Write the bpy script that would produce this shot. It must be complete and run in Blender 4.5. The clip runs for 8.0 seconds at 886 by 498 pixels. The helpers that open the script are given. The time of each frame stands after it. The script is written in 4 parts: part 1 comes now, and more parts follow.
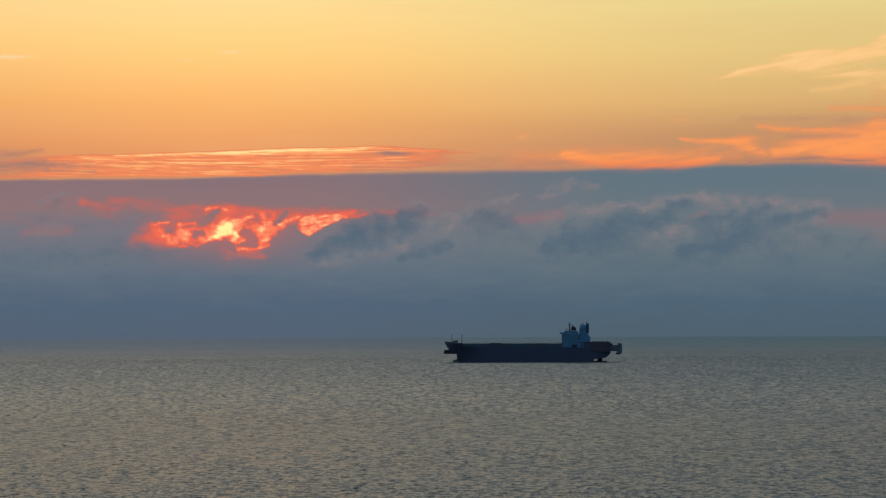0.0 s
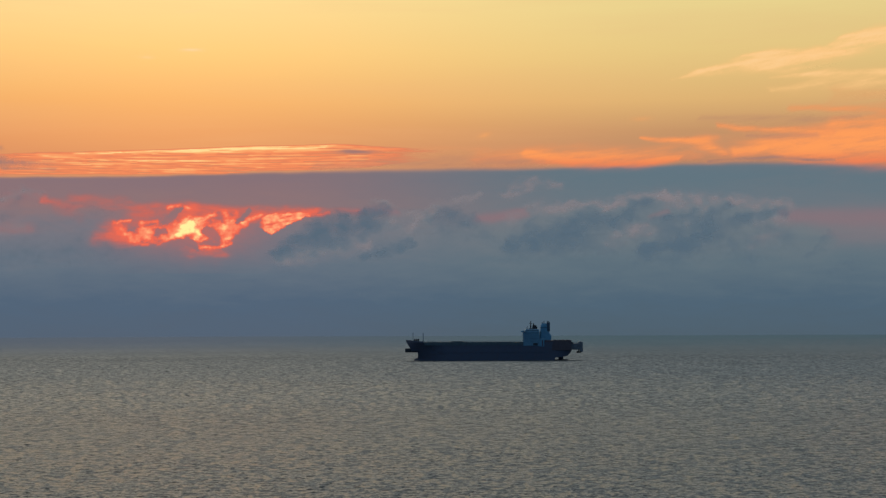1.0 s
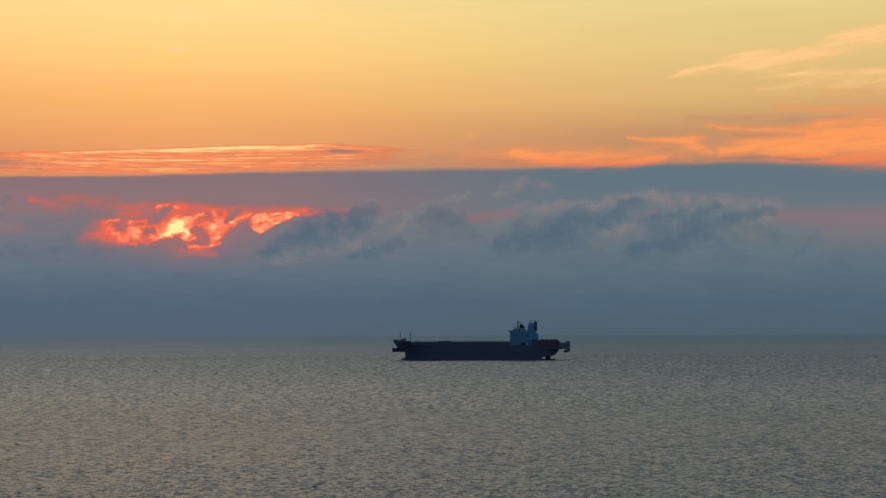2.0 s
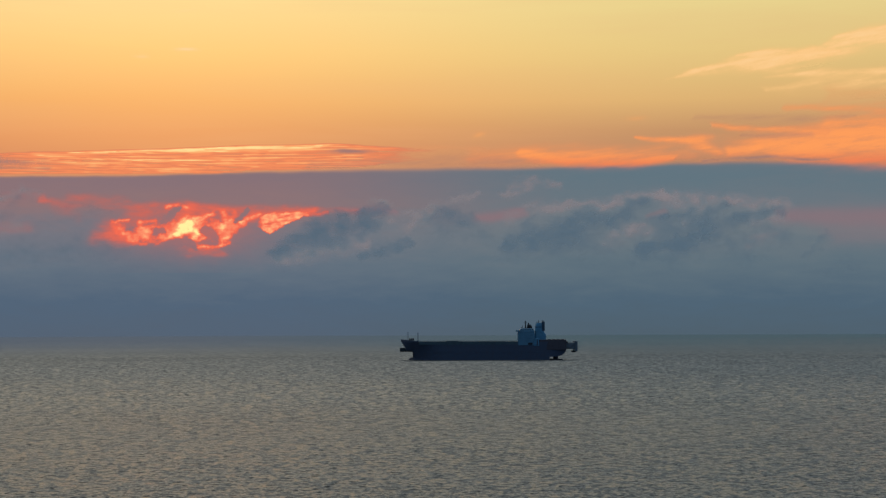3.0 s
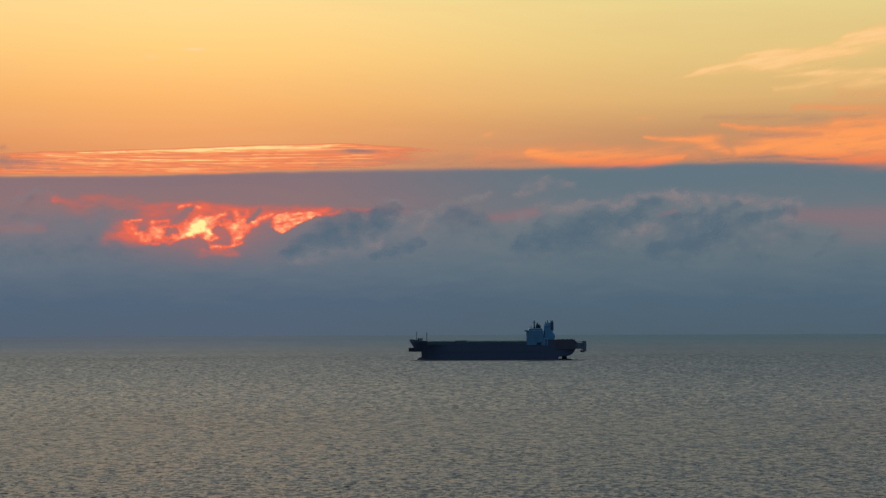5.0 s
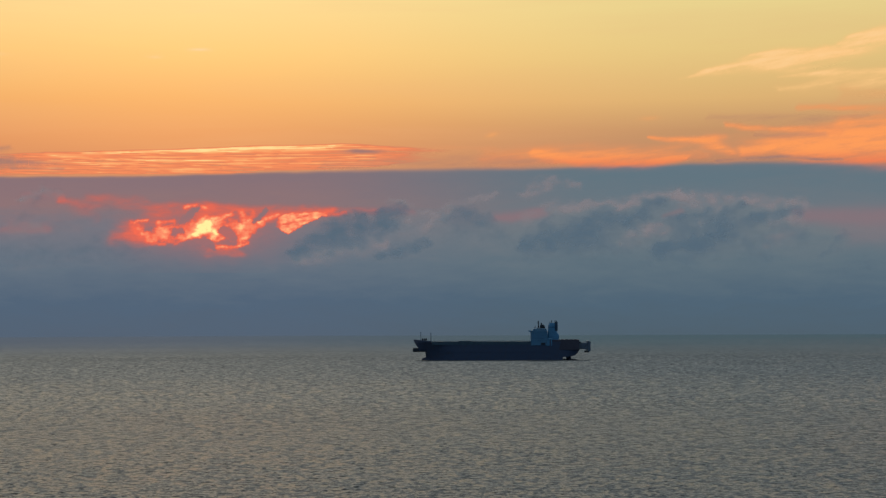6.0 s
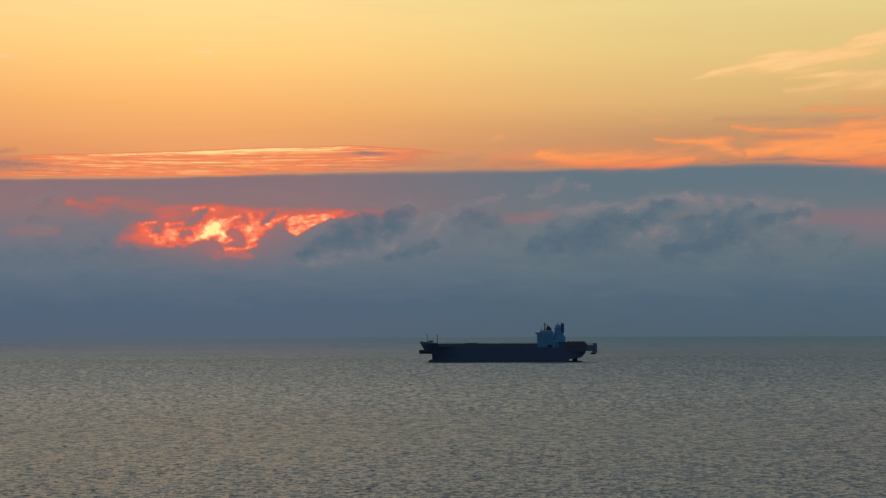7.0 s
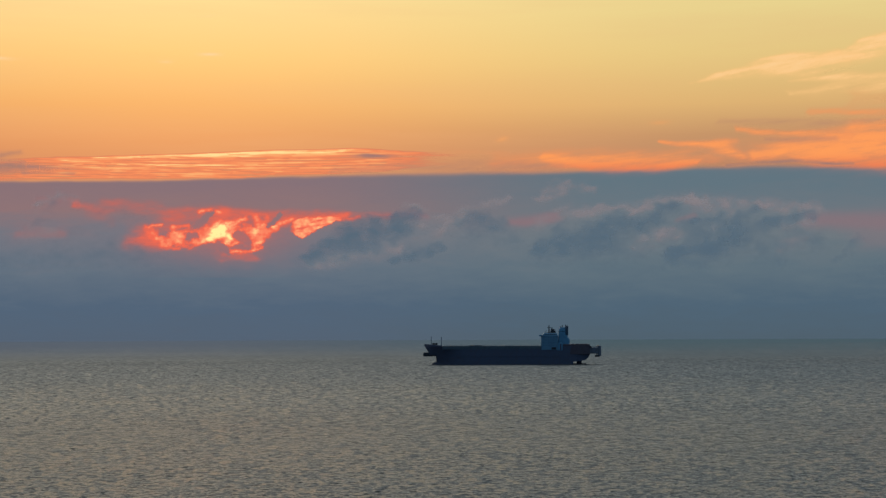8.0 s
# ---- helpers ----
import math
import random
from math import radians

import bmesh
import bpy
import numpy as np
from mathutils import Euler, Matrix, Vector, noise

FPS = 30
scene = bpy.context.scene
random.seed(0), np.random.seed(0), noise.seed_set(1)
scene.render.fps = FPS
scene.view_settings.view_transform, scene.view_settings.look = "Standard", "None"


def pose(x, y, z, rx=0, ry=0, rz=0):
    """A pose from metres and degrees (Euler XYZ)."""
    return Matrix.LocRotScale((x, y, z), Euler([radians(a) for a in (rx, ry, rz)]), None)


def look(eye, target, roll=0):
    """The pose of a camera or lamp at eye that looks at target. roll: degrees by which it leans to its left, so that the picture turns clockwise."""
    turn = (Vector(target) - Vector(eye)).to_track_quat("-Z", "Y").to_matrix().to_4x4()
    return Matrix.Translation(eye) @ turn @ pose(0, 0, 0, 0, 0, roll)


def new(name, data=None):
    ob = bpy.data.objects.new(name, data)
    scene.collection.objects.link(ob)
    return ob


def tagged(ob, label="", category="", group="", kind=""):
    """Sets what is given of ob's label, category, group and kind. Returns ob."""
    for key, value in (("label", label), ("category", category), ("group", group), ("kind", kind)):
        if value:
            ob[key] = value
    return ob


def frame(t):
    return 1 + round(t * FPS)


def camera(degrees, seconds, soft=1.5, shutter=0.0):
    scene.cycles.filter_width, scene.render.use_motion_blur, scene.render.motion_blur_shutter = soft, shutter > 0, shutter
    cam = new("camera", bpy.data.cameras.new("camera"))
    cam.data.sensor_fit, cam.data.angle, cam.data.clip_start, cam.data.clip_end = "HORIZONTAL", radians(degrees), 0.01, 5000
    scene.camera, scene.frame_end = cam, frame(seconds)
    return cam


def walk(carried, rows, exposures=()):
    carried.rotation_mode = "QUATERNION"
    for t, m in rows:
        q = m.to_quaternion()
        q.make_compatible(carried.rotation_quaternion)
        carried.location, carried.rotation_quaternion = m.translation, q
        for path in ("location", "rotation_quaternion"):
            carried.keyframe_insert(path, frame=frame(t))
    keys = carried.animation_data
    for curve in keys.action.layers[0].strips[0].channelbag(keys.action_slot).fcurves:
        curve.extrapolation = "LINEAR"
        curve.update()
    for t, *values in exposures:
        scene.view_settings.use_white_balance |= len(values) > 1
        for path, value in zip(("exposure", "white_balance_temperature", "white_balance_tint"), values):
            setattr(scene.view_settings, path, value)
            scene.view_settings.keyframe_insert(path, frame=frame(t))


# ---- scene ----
# A cargo ship lies at anchor on a calm sea at sunset; the camera stands on a headland and pans a little.
EYE_H = 39.3          # eye above the sea
SEA_R = 4750.0        # where the sea meets the sky
DIP = math.degrees(EYE_H / SEA_R)
EYE = (0.0, 0.0, EYE_H)

cam = camera(30.0, 8.0, soft=1.3)
CAM_ROWS = [  # seconds, turn, tilt, roll
    (0, 0.000, 2.615, -0.25),
    (0.5, -0.659, 2.594, -0.25),
    (1, -1.342, 2.558, -0.25),
    (1.5, -1.731, 2.543, -0.25),
    (1.7, -1.811, 2.540, -0.25),
    (2.8, -1.572, 2.540, -0.25),
    (3, -1.521, 2.538, -0.25),
    (3.5, -1.402, 2.539, -0.25),
    (4, -1.342, 2.535, -0.25),
    (4.5, -1.281, 2.533, -0.25),
    (6, -1.075, 2.543, -0.25),
    (6.5, -0.974, 2.573, -0.25),
    (7, -0.854, 2.610, -0.25),
    (7.5, -0.772, 2.652, -0.25),
    (8, -0.712, 2.699, -0.25),
]
walk(cam, [(t, pose(0, 0, EYE_H, 90 + p, 0, y) @ pose(0, 0, 0, 0, 0, r)) for t, y, p, r in CAM_ROWS])


def lin(r, g, b, k=1.0):
    """Linear colour from display values 0 to 255."""
    out = []
    for c in (r, g, b):
        c /= 255.0
        out.append(k * (c / 12.92 if c <= 0.04045 else ((c + 0.055) / 1.055) ** 2.4))
    return (*out, 1.0)


# ---------------------------------------------------------------- node helpers
class Nodes:
    """Short way to write node trees."""

    def __init__(self, tree):
        self.tree = tree
        tree.nodes.clear()

    def add(self, kind, **props):
        n = self.tree.nodes.new(kind)
        for k, v in props.items():
            setattr(n, k, v)
        return n

    def link(self, a, b):
        self.tree.links.new(a, b)

    def put(self, socket, value):
        if isinstance(value, bpy.types.NodeSocket):
            self.link(value, socket)
        else:
            socket.default_value = value

    def math(self, op, a, b=0.0, c=0.0, clamp=False):
        n = self.add("ShaderNodeMath", operation=op, use_clamp=clamp)
        for s, v in zip(n.inputs, (a, b, c)):
            self.put(s, v)
        return n.outputs[0]

    def smooth(self, x, lo, hi, out_lo=0.0, out_hi=1.0):
        n = self.add("ShaderNodeMapRange", interpolation_type="SMOOTHSTEP")
        for s, v in zip(n.inputs, (x, lo, hi, out_lo, out_hi)):
            self.put(s, v)
        return n.outputs[0]

    def mix(self, fac, a, b, blend="MIX"):
        n = self.add("ShaderNodeMix", data_type="RGBA", blend_type=blend)
        self.put(n.inputs[0], fac)
        self.put(n.inputs[6], a)
        self.put(n.inputs[7], b)
        return n.outputs[2]

    def ramp(self, fac, stops):
        n = self.add("ShaderNodeValToRGB")
        els = n.color_ramp.elements
        while len(els) < len(stops):
            els.new(0.5)
        for e, (p, c) in zip(els, stops):
            e.position, e.color = p, c
        self.put(n.inputs[0], fac)
        return n.outputs[0]

    def noise(self, vec, scale, detail=4.0, rough=0.5, distort=0.0):
        n = self.add("ShaderNodeTexNoise")
        self.put(n.inputs["Vector"], vec)
        n.inputs["Scale"].default_value = scale
        n.inputs["Detail"].default_value = detail
        n.inputs["Roughness"].default_value = rough
        n.inputs["Distortion"].default_value = distort
        return n.outputs[0]

    def scaled(self, vec, x, y, z):
        n = self.add("ShaderNodeVectorMath", operation="MULTIPLY")
        self.put(n.inputs[0], vec)
        n.inputs[1].default_value = (x, y, z)
        return n.outputs[0]


def sky_angles(n, vec):
    """Azimuth and height over the sea's edge, in degrees, of a direction."""
    s = n.add("ShaderNodeSeparateXYZ")
    n.link(vec, s.inputs[0])
    x, y, z = s.outputs
    az = n.math("MULTIPLY", n.math("ARCTAN2", x, y), 57.29578)
    flat = n.math("SQRT", n.math("ADD", n.math("MULTIPLY", x, x), n.math("MULTIPLY", y, y)))
    el = n.math("ADD", n.math("MULTIPLY", n.math("ARCTAN2", z, flat), 57.29578), DIP)
    return az, el


# ---------------------------------------------------------------- world, sun
SUN_AZ, SUN_EL = -7.7, 3.3
world = bpy.data.worlds.new("evening_sky")
scene.world = world
world.use_nodes = True
n = Nodes(world.node_tree)
coord = n.add("ShaderNodeTexCoord").outputs["Generated"]
az, el = sky_angles(n, coord)
up = n.math("DIVIDE", el, 90.0, clamp=True)
warm = n.ramp(up, [
    (0.000, lin(96, 104, 122)), (0.045, lin(132, 99, 100)), (0.066, lin(194, 120, 92)),
    (0.078, lin(215, 141, 94)), (0.090, lin(232, 166, 101)), (0.108, lin(249, 199, 122)), (0.131, lin(252, 220, 150)),
    (0.16, lin(238, 234, 206)), (0.22, lin(238, 240, 226)), (0.40, lin(228, 233, 230)), (1.0, lin(184, 187, 186))])
cool = n.ramp(up, [
    (0.000, lin(84, 100, 122)), (0.045, lin(120, 116, 120)), (0.066, lin(174, 125, 101)),
    (0.078, lin(192, 143, 103)), (0.090, lin(220, 177, 115)), (0.108, lin(230, 200, 130)), (0.131, lin(236, 217, 146)),
    (0.16, lin(198, 208, 194)), (0.22, lin(184, 202, 206)), (0.40, lin(176, 197, 208)), (1.0, lin(184, 187, 186))])
dusk = n.ramp(up, [
    (0.0, lin(62, 92, 128)), (0.15, lin(70, 108, 146)), (0.5, lin(92, 124, 158)), (1.0, lin(184, 187, 186))])
front = n.mix(n.smooth(az, -10.0, 11.0), warm, cool)
veil = n.add("ShaderNodeCombineXYZ")
n.link(n.math("MULTIPLY", az, 0.05), veil.inputs[0])
n.link(n.math("MULTIPLY", el, 0.55), veil.inputs[1])
thin = n.noise(veil.outputs[0], 1.0, 6.0, 0.6, 0.3)
front = n.mix(n.smooth(thin, 0.40, 0.70, 0.0, 0.16), front, lin(226, 172, 124))
# away from the sun the sky turns to dusk
away = n.math("ABSOLUTE", n.math("SUBTRACT", az, SUN_AZ))
away = n.math("MINIMUM", away, n.math("SUBTRACT", 360.0, away))
glow_sky = n.mix(n.smooth(away, 20.0, 100.0), front, dusk)
sky = n.add("ShaderNodeTexSky", sky_type="NISHITA", sun_disc=False, sun_elevation=radians(SUN_EL),
            sun_rotation=radians(SUN_AZ), air_density=1.2, dust_density=3.0, ozone_density=2.0)
b1 = n.add("ShaderNodeBackground")
n.link(glow_sky, b1.inputs[0])
b1.inputs[1].default_value = 0.92
b2 = n.add("ShaderNodeBackground")
n.link(sky.outputs[0], b2.inputs[0])
b2.inputs[1].default_value = 0.01
both = n.add("ShaderNodeAddShader")
n.link(b1.outputs[0], both.inputs[0])
n.link(b2.outputs[0], both.inputs[1])
n.link(both.outputs[0], n.add("ShaderNodeOutputWorld").inputs[0])

sun = new("sun", bpy.data.lights.new("sun", "SUN"))
sun.data.energy, sun.data.angle, sun.data.color = 0.5, radians(10), (1.0, 0.80, 0.64)
_a, _e = radians(SUN_AZ), radians(1.2)
sun.matrix_world = look((900 * math.sin(_a), 900 * math.cos(_a), 900 * math.tan(_e)), (0, 0, 0))
scene.view_settings.exposure = 0.0


# ---------------------------------------------------------------- materials
def material(name):
    m = bpy.data.materials.new(name)
    m.use_nodes = True
    return m, Nodes(m.node_tree)


def finish(n, shader):
    n.link(shader, n.add("ShaderNodeOutputMaterial").inputs[0])


def paint(name, colour, wear, rough=0.5, scale=0.25, streak=4.0, metal=0.0):
    """Weathered paint on steel: blotches, streaks that run down, a little relief."""
    m, n = material(name)
    co = n.add("ShaderNodeTexCoord").outputs["Object"]
    blotch = n.noise(co, scale, 5.0, 0.6)
    runs = n.noise(n.scaled(co, streak, streak, 0.12), 0.5, 4.0, 0.6)
    fac = n.math("ADD", n.smooth(blotch, 0.45, 0.75, 0.0, 0.55), n.smooth(runs, 0.52, 0.75, 0.0, 0.45), clamp=True)
    p = n.add("ShaderNodeBsdfPrincipled")
    n.link(n.mix(fac, colour, wear), p.inputs["Base Color"])
    n.link(n.smooth(blotch, 0.3, 0.7, rough - 0.08, rough + 0.15), p.inputs["Roughness"])
    p.inputs["Metallic"].default_value = metal
    bump = n.add("ShaderNodeBump")
    bump.inputs["Strength"].default_value, bump.inputs["Distance"].default_value = 0.3, 0.05
    n.link(n.noise(co, 0.8, 4.0), bump.inputs["Height"])
    n.link(bump.outputs[0], p.inputs["Normal"])
    finish(n, p.outputs[0])
    return m


HULL = paint("hull_paint", (0.072, 0.082, 0.118, 1), (0.100, 0.080, 0.090, 1))
BOOT = paint("antifouling", (0.070, 0.066, 0.085, 1), (0.09, 0.075, 0.075, 1), 0.6)
DECK = paint("deck_paint", (0.075, 0.110, 0.120, 1), (0.060, 0.060, 0.060, 1), 0.6)
WHITE = paint("house_paint", (0.13, 0.28, 0.37, 1), (0.09, 0.17, 0.22, 1), 0.45)
BLUEF = paint("funnel_paint", (0.11, 0.30, 0.42, 1), (0.08, 0.18, 0.25, 1), 0.45)
BLACK = paint("black_paint", (0.030, 0.030, 0.032, 1), (0.05, 0.045, 0.04, 1), 0.6)
TRUNK = paint("trunk_paint", (0.050, 0.085, 0.115, 1), (0.03, 0.04, 0.05, 1), 0.6)
BROWN = paint("cargo_gear_paint", (0.092, 0.066, 0.072, 1), (0.070, 0.050, 0.050, 1), 0.6)
STEEL = paint("grey_steel", (0.16, 0.18, 0.20, 1), (0.10, 0.08, 0.07, 1), 0.5)


def glass(name):
    m, n = material(name)
    p = n.add("ShaderNodeBsdfPrincipled")
    p.inputs["Base Color"].default_value = (0.02, 0.025, 0.03, 1)
    p.inputs["Roughness"].default_value = 0.08
    finish(n, p.outputs[0])
    return m


GLASS = glass("dark_window_glass")


def sea_material():
    """Water: dark body, sky in its gloss; ripples and streaks, sized to fit the camera's view, tilt the surface."""
    m, n = material("sea_water")
    co = n.add("ShaderNodeTexCoord").outputs["Object"]
    p = n.add("ShaderNodeBsdfPrincipled")
    tint = n.noise(co, 0.004, 4.0, 0.55)
    n.link(n.mix(n.smooth(tint, 0.35, 0.65), (0.073, 0.074, 0.066, 1), (0.081, 0.082, 0.073, 1)), p.inputs["Base Color"])
    p.inputs["Roughness"].default_value = 0.295
    p.inputs["IOR"].default_value = 1.333
    gust = n.noise(n.scaled(co, 0.4, 1.0, 1.0), 0.010, 4.0, 0.6)
    gain = n.smooth(gust, 0.3, 0.7, 0.88, 1.12)
    total = None
    # polar about the camera's foot; bands stretch with distance to suit its view
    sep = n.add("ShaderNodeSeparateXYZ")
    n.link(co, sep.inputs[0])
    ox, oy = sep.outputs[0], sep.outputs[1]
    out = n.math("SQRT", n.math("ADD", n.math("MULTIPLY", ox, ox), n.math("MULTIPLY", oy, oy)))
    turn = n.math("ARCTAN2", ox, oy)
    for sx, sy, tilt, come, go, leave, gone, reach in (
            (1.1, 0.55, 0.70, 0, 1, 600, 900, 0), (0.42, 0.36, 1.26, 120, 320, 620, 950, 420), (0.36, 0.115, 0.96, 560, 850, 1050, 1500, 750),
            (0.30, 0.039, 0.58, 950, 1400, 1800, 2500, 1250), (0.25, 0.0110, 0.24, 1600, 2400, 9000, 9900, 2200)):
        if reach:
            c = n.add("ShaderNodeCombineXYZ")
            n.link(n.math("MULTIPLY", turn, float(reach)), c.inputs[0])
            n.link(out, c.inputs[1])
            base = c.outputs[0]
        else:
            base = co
        t = n.add("ShaderNodeTexNoise")
        n.link(n.scaled(base, sx, sy, 1.0), t.inputs["Vector"])
        t.inputs["Scale"].default_value, t.inputs["Detail"].default_value = 1.0, 3.0
        t.inputs["Roughness"].default_value = 0.75
        v = n.add("ShaderNodeVectorMath", operation="SUBTRACT")
        n.link(t.outputs["Color"], v.inputs[0])
        v.inputs[1].default_value = (0.5, 0.5, 0.5)
        v = n.scaled(v.outputs[0], tilt, tilt * 1.2, 0.0)
        if reach:
            # steep little wave fronts, short and sparse
            c = n.add("ShaderNodeCombineXYZ")
            n.link(n.smooth(t.outputs["Fac"], 0.55, 0.70, 0.0, -0.7 * tilt), c.inputs[1])
            w = n.add("ShaderNodeVectorMath", operation="ADD")
            n.link(v, w.inputs[0])
            n.link(c.outputs[0], w.inputs[1])
            v = w.outputs[0]
        fade = n.add("ShaderNodeVectorMath", operation="SCALE")
        n.link(v, fade.inputs[0])
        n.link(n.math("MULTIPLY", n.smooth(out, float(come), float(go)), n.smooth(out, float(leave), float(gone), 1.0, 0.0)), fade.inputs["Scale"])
        v = fade.outputs[0]
        if total is None:
            total = v
        else:
            a = n.add("ShaderNodeVectorMath", operation="ADD")
            n.link(total, a.inputs[0])
            n.link(v, a.inputs[1])
            total = a.outputs[0]
    s = n.add("ShaderNodeVectorMath", operation="SCALE")
    n.link(total, s.inputs[0])
    n.link(gain, s.inputs["Scale"])
    a = n.add("ShaderNodeVectorMath", operation="ADD")
    n.link(n.add("ShaderNodeNewGeometry").outputs["Normal"], a.inputs[0])
    n.link(s.outputs[0], a.inputs[1])
    # normals lean to the camera, more with distance, so higher sky reflects
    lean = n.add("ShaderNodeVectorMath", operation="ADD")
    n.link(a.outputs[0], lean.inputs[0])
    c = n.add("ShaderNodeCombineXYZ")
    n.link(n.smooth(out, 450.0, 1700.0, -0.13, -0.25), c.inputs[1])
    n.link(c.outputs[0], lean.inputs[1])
    u = n.add("ShaderNodeVectorMath", operation="NORMALIZE")
    n.link(lean.outputs[0], u.inputs[0])
    n.link(u.outputs[0], p.inputs["Normal"])
    finish(n, p.outputs[0])
    return m


# ---------------------------------------------------------------- noise on arrays
def hash01(ix, iy, seed):
    h = (ix.astype(np.int64) * 374761393 + iy.astype(np.int64) * 668265263 + seed * 974634777) & 0xFFFFFFFF
    h = ((h ^ (h >> 13)) * 1274126177) & 0xFFFFFFFF
    h = ((h ^ (h >> 16)) * 2246822519) & 0xFFFFFFFF
    return ((h ^ (h >> 15)) & 0xFFFF) / 65535.0


def vnoise(x, y, seed):
    """Gradient noise, about -1 to 1."""
    x0, y0 = np.floor(x), np.floor(y)
    fx, fy = x - x0, y - y0

    def corner(i, j):
        a = hash01(x0 + i, y0 + j, seed) * 2 * np.pi
        return np.cos(a) * (fx - i) + np.sin(a) * (fy - j)

    u, v = fx * fx * fx * (fx * (fx * 6 - 15) + 10), fy * fy * fy * (fy * (fy * 6 - 15) + 10)
    low = corner(0, 0) * (1 - u) + corner(1, 0) * u
    high = corner(0, 1) * (1 - u) + corner(1, 1) * u
    return 1.5 * (low * (1 - v) + high * v)


def fbm(x, y, seed, octaves=5, gain=0.5):
    total, amp = 0, 1.0
    for k in range(octaves):
        total = total + amp * vnoise(x * 2 ** k, y * 2 ** k, seed + 17 * k)
        amp *= gain
    return total


def ease(x, lo, hi):
    t = np.clip((x - lo) / (hi - lo), 0, 1)
    return t * t * (3 - 2 * t)


def blob(a, e, ca, ce, ra, re, turn=0.0):
    """A soft round hill, 1 in the middle, 0.37 at the radii; turn in degrees."""
    c, s = math.cos(radians(turn)), math.sin(radians(turn))
    da, de = a - ca, e - ce
    u, v = da * c + de * s, -da * s + de * c
    return np.exp(-(u / ra) ** 2 - (v / re) ** 2)


def line(a, points):
    """Height of a broken line over azimuth."""
    return np.interp(a, [p[0] for p in points], [p[1] for p in points])


def stroke(a, e, spine, above=1.0, below=1.0):
    """A brush stroke along a spine of (azimuth, height, radius): 1 along the middle, 0 outside; above and below sharpen the two sides."""
    best = np.full(np.shape(a), 9.0)
    for (a0, e0, r0), (a1, e1, r1) in zip(spine, spine[1:]):
        da, de = a1 - a0, e1 - e0
        t = np.clip(((a - a0) * da + (e - e0) * de) / (da * da + de * de), 0, 1)
        x, y = a - a0 - t * da, e - e0 - t * de
        q = np.hypot(x, y) / (r0 + t * (r1 - r0))
        best = np.minimum(best, q * np.where(y > 0, above, below))
    return np.exp(-best ** 2 * 1.1)


def strokes(a, e, rows, above=1.0, below=1.0):
    """Strokes of (weight, spine) laid over one another."""
    left = np.ones(np.shape(a))
    for w, spine in rows:
        left = left * (1 - w * stroke(a, e, spine, above, below))
    return 1 - left


def bounds(rows, margin):
    pts = [p for _, spine in rows for p in spine]
    return (min(p[0] - 1.9 * p[2] for p in pts) - margin, max(p[0] + 1.9 * p[2] for p in pts) + margin,
            min(p[1] - 2.7 * p[2] for p in pts) - margin, max(p[1] + 2.1 * p[2] for p in pts) + margin)


# ---------------------------------------------------------------- sea
def mesh_grid(name, co, rows, cols, keep=None, smooth=True, wrap=False):
    idx = np.arange(rows * cols).reshape(rows, cols)
    if wrap:
        idx = np.concatenate([idx, idx[:, :1]], axis=1)
    q = np.stack([idx[:-1, :-1], idx[:-1, 1:], idx[1:, 1:], idx[1:, :-1]], axis=-1).reshape(-1, 4)
    if keep is not None:
        q = q[keep.reshape(-1)]
    me = bpy.data.meshes.new(name)
    me.vertices.add(len(co))
    me.vertices.foreach_set("co", co.astype(np.float32).ravel())
    me.loops.add(q.size)
    me.loops.foreach_set("vertex_index", q.astype(np.int32).ravel())
    me.polygons.add(len(q))
    me.polygons.foreach_set("loop_start", np.arange(0, q.size, 4, dtype=np.int32))
    me.polygons.foreach_set("use_smooth", np.full(len(q), smooth))
    me.update(calc_edges=True)
    return me


def build_sea():
    """One sheet out to the horizon; fine mesh and wind waves in relief only in the camera's view."""
    inv = np.concatenate([np.linspace(1 / 30, 1 / 300, 60, endpoint=False), np.linspace(1 / 300, 1 / SEA_R, 720)])
    r = np.concatenate([[0.001, 10.0], 1 / inv])
    fine = np.radians(np.linspace(-16.5, 18.0, 1000))
    rest = np.radians(np.linspace(18.0, 343.5, 130))[1:-1]
    th = np.concatenate([fine, rest])
    R, T = np.meshgrid(r, th, indexing="ij")
    X, Y = R * np.sin(T), R * np.cos(T)
    gap = np.gradient(r)[:, None]
    rng = np.random.default_rng(5)
    Z = np.zeros_like(X)
    for k in range(48):
        length = 1.4 * (4.8 / 1.4) ** rng.random()
        way = radians(264) + rng.normal(0, 0.5)
        amp = 0.0036 * length * (0.6 + 0.8 * rng.random())
        kx, ky = math.cos(way) * 2 * math.pi / length, math.sin(way) * 2 * math.pi / length
        fade = np.clip(1.5 - 2.2 * gap / length, 0, 1)
        Z += amp * fade * np.sin(kx * X + ky * Y + rng.random() * 6.3)
    Z *= 0.75 + 0.35 * fbm(X / 60, Y / 60, 3, 3)
    Z *= ease(SEA_R - R, 0, 600)
    Z[:, len(fine):] = 0.0
    Z[:, [0, len(fine) - 1]] = 0.0
    co = np.stack([X, Y, Z], axis=-1).reshape(-1, 3)
    me = mesh_grid("sea", co, len(r), len(th), wrap=True)
    me.materials.append(sea_material())
    return tagged(new("sea", me), "grey rippled evening sea reflecting the yellow sky", "sea", kind="structure")


sea = build_sea()


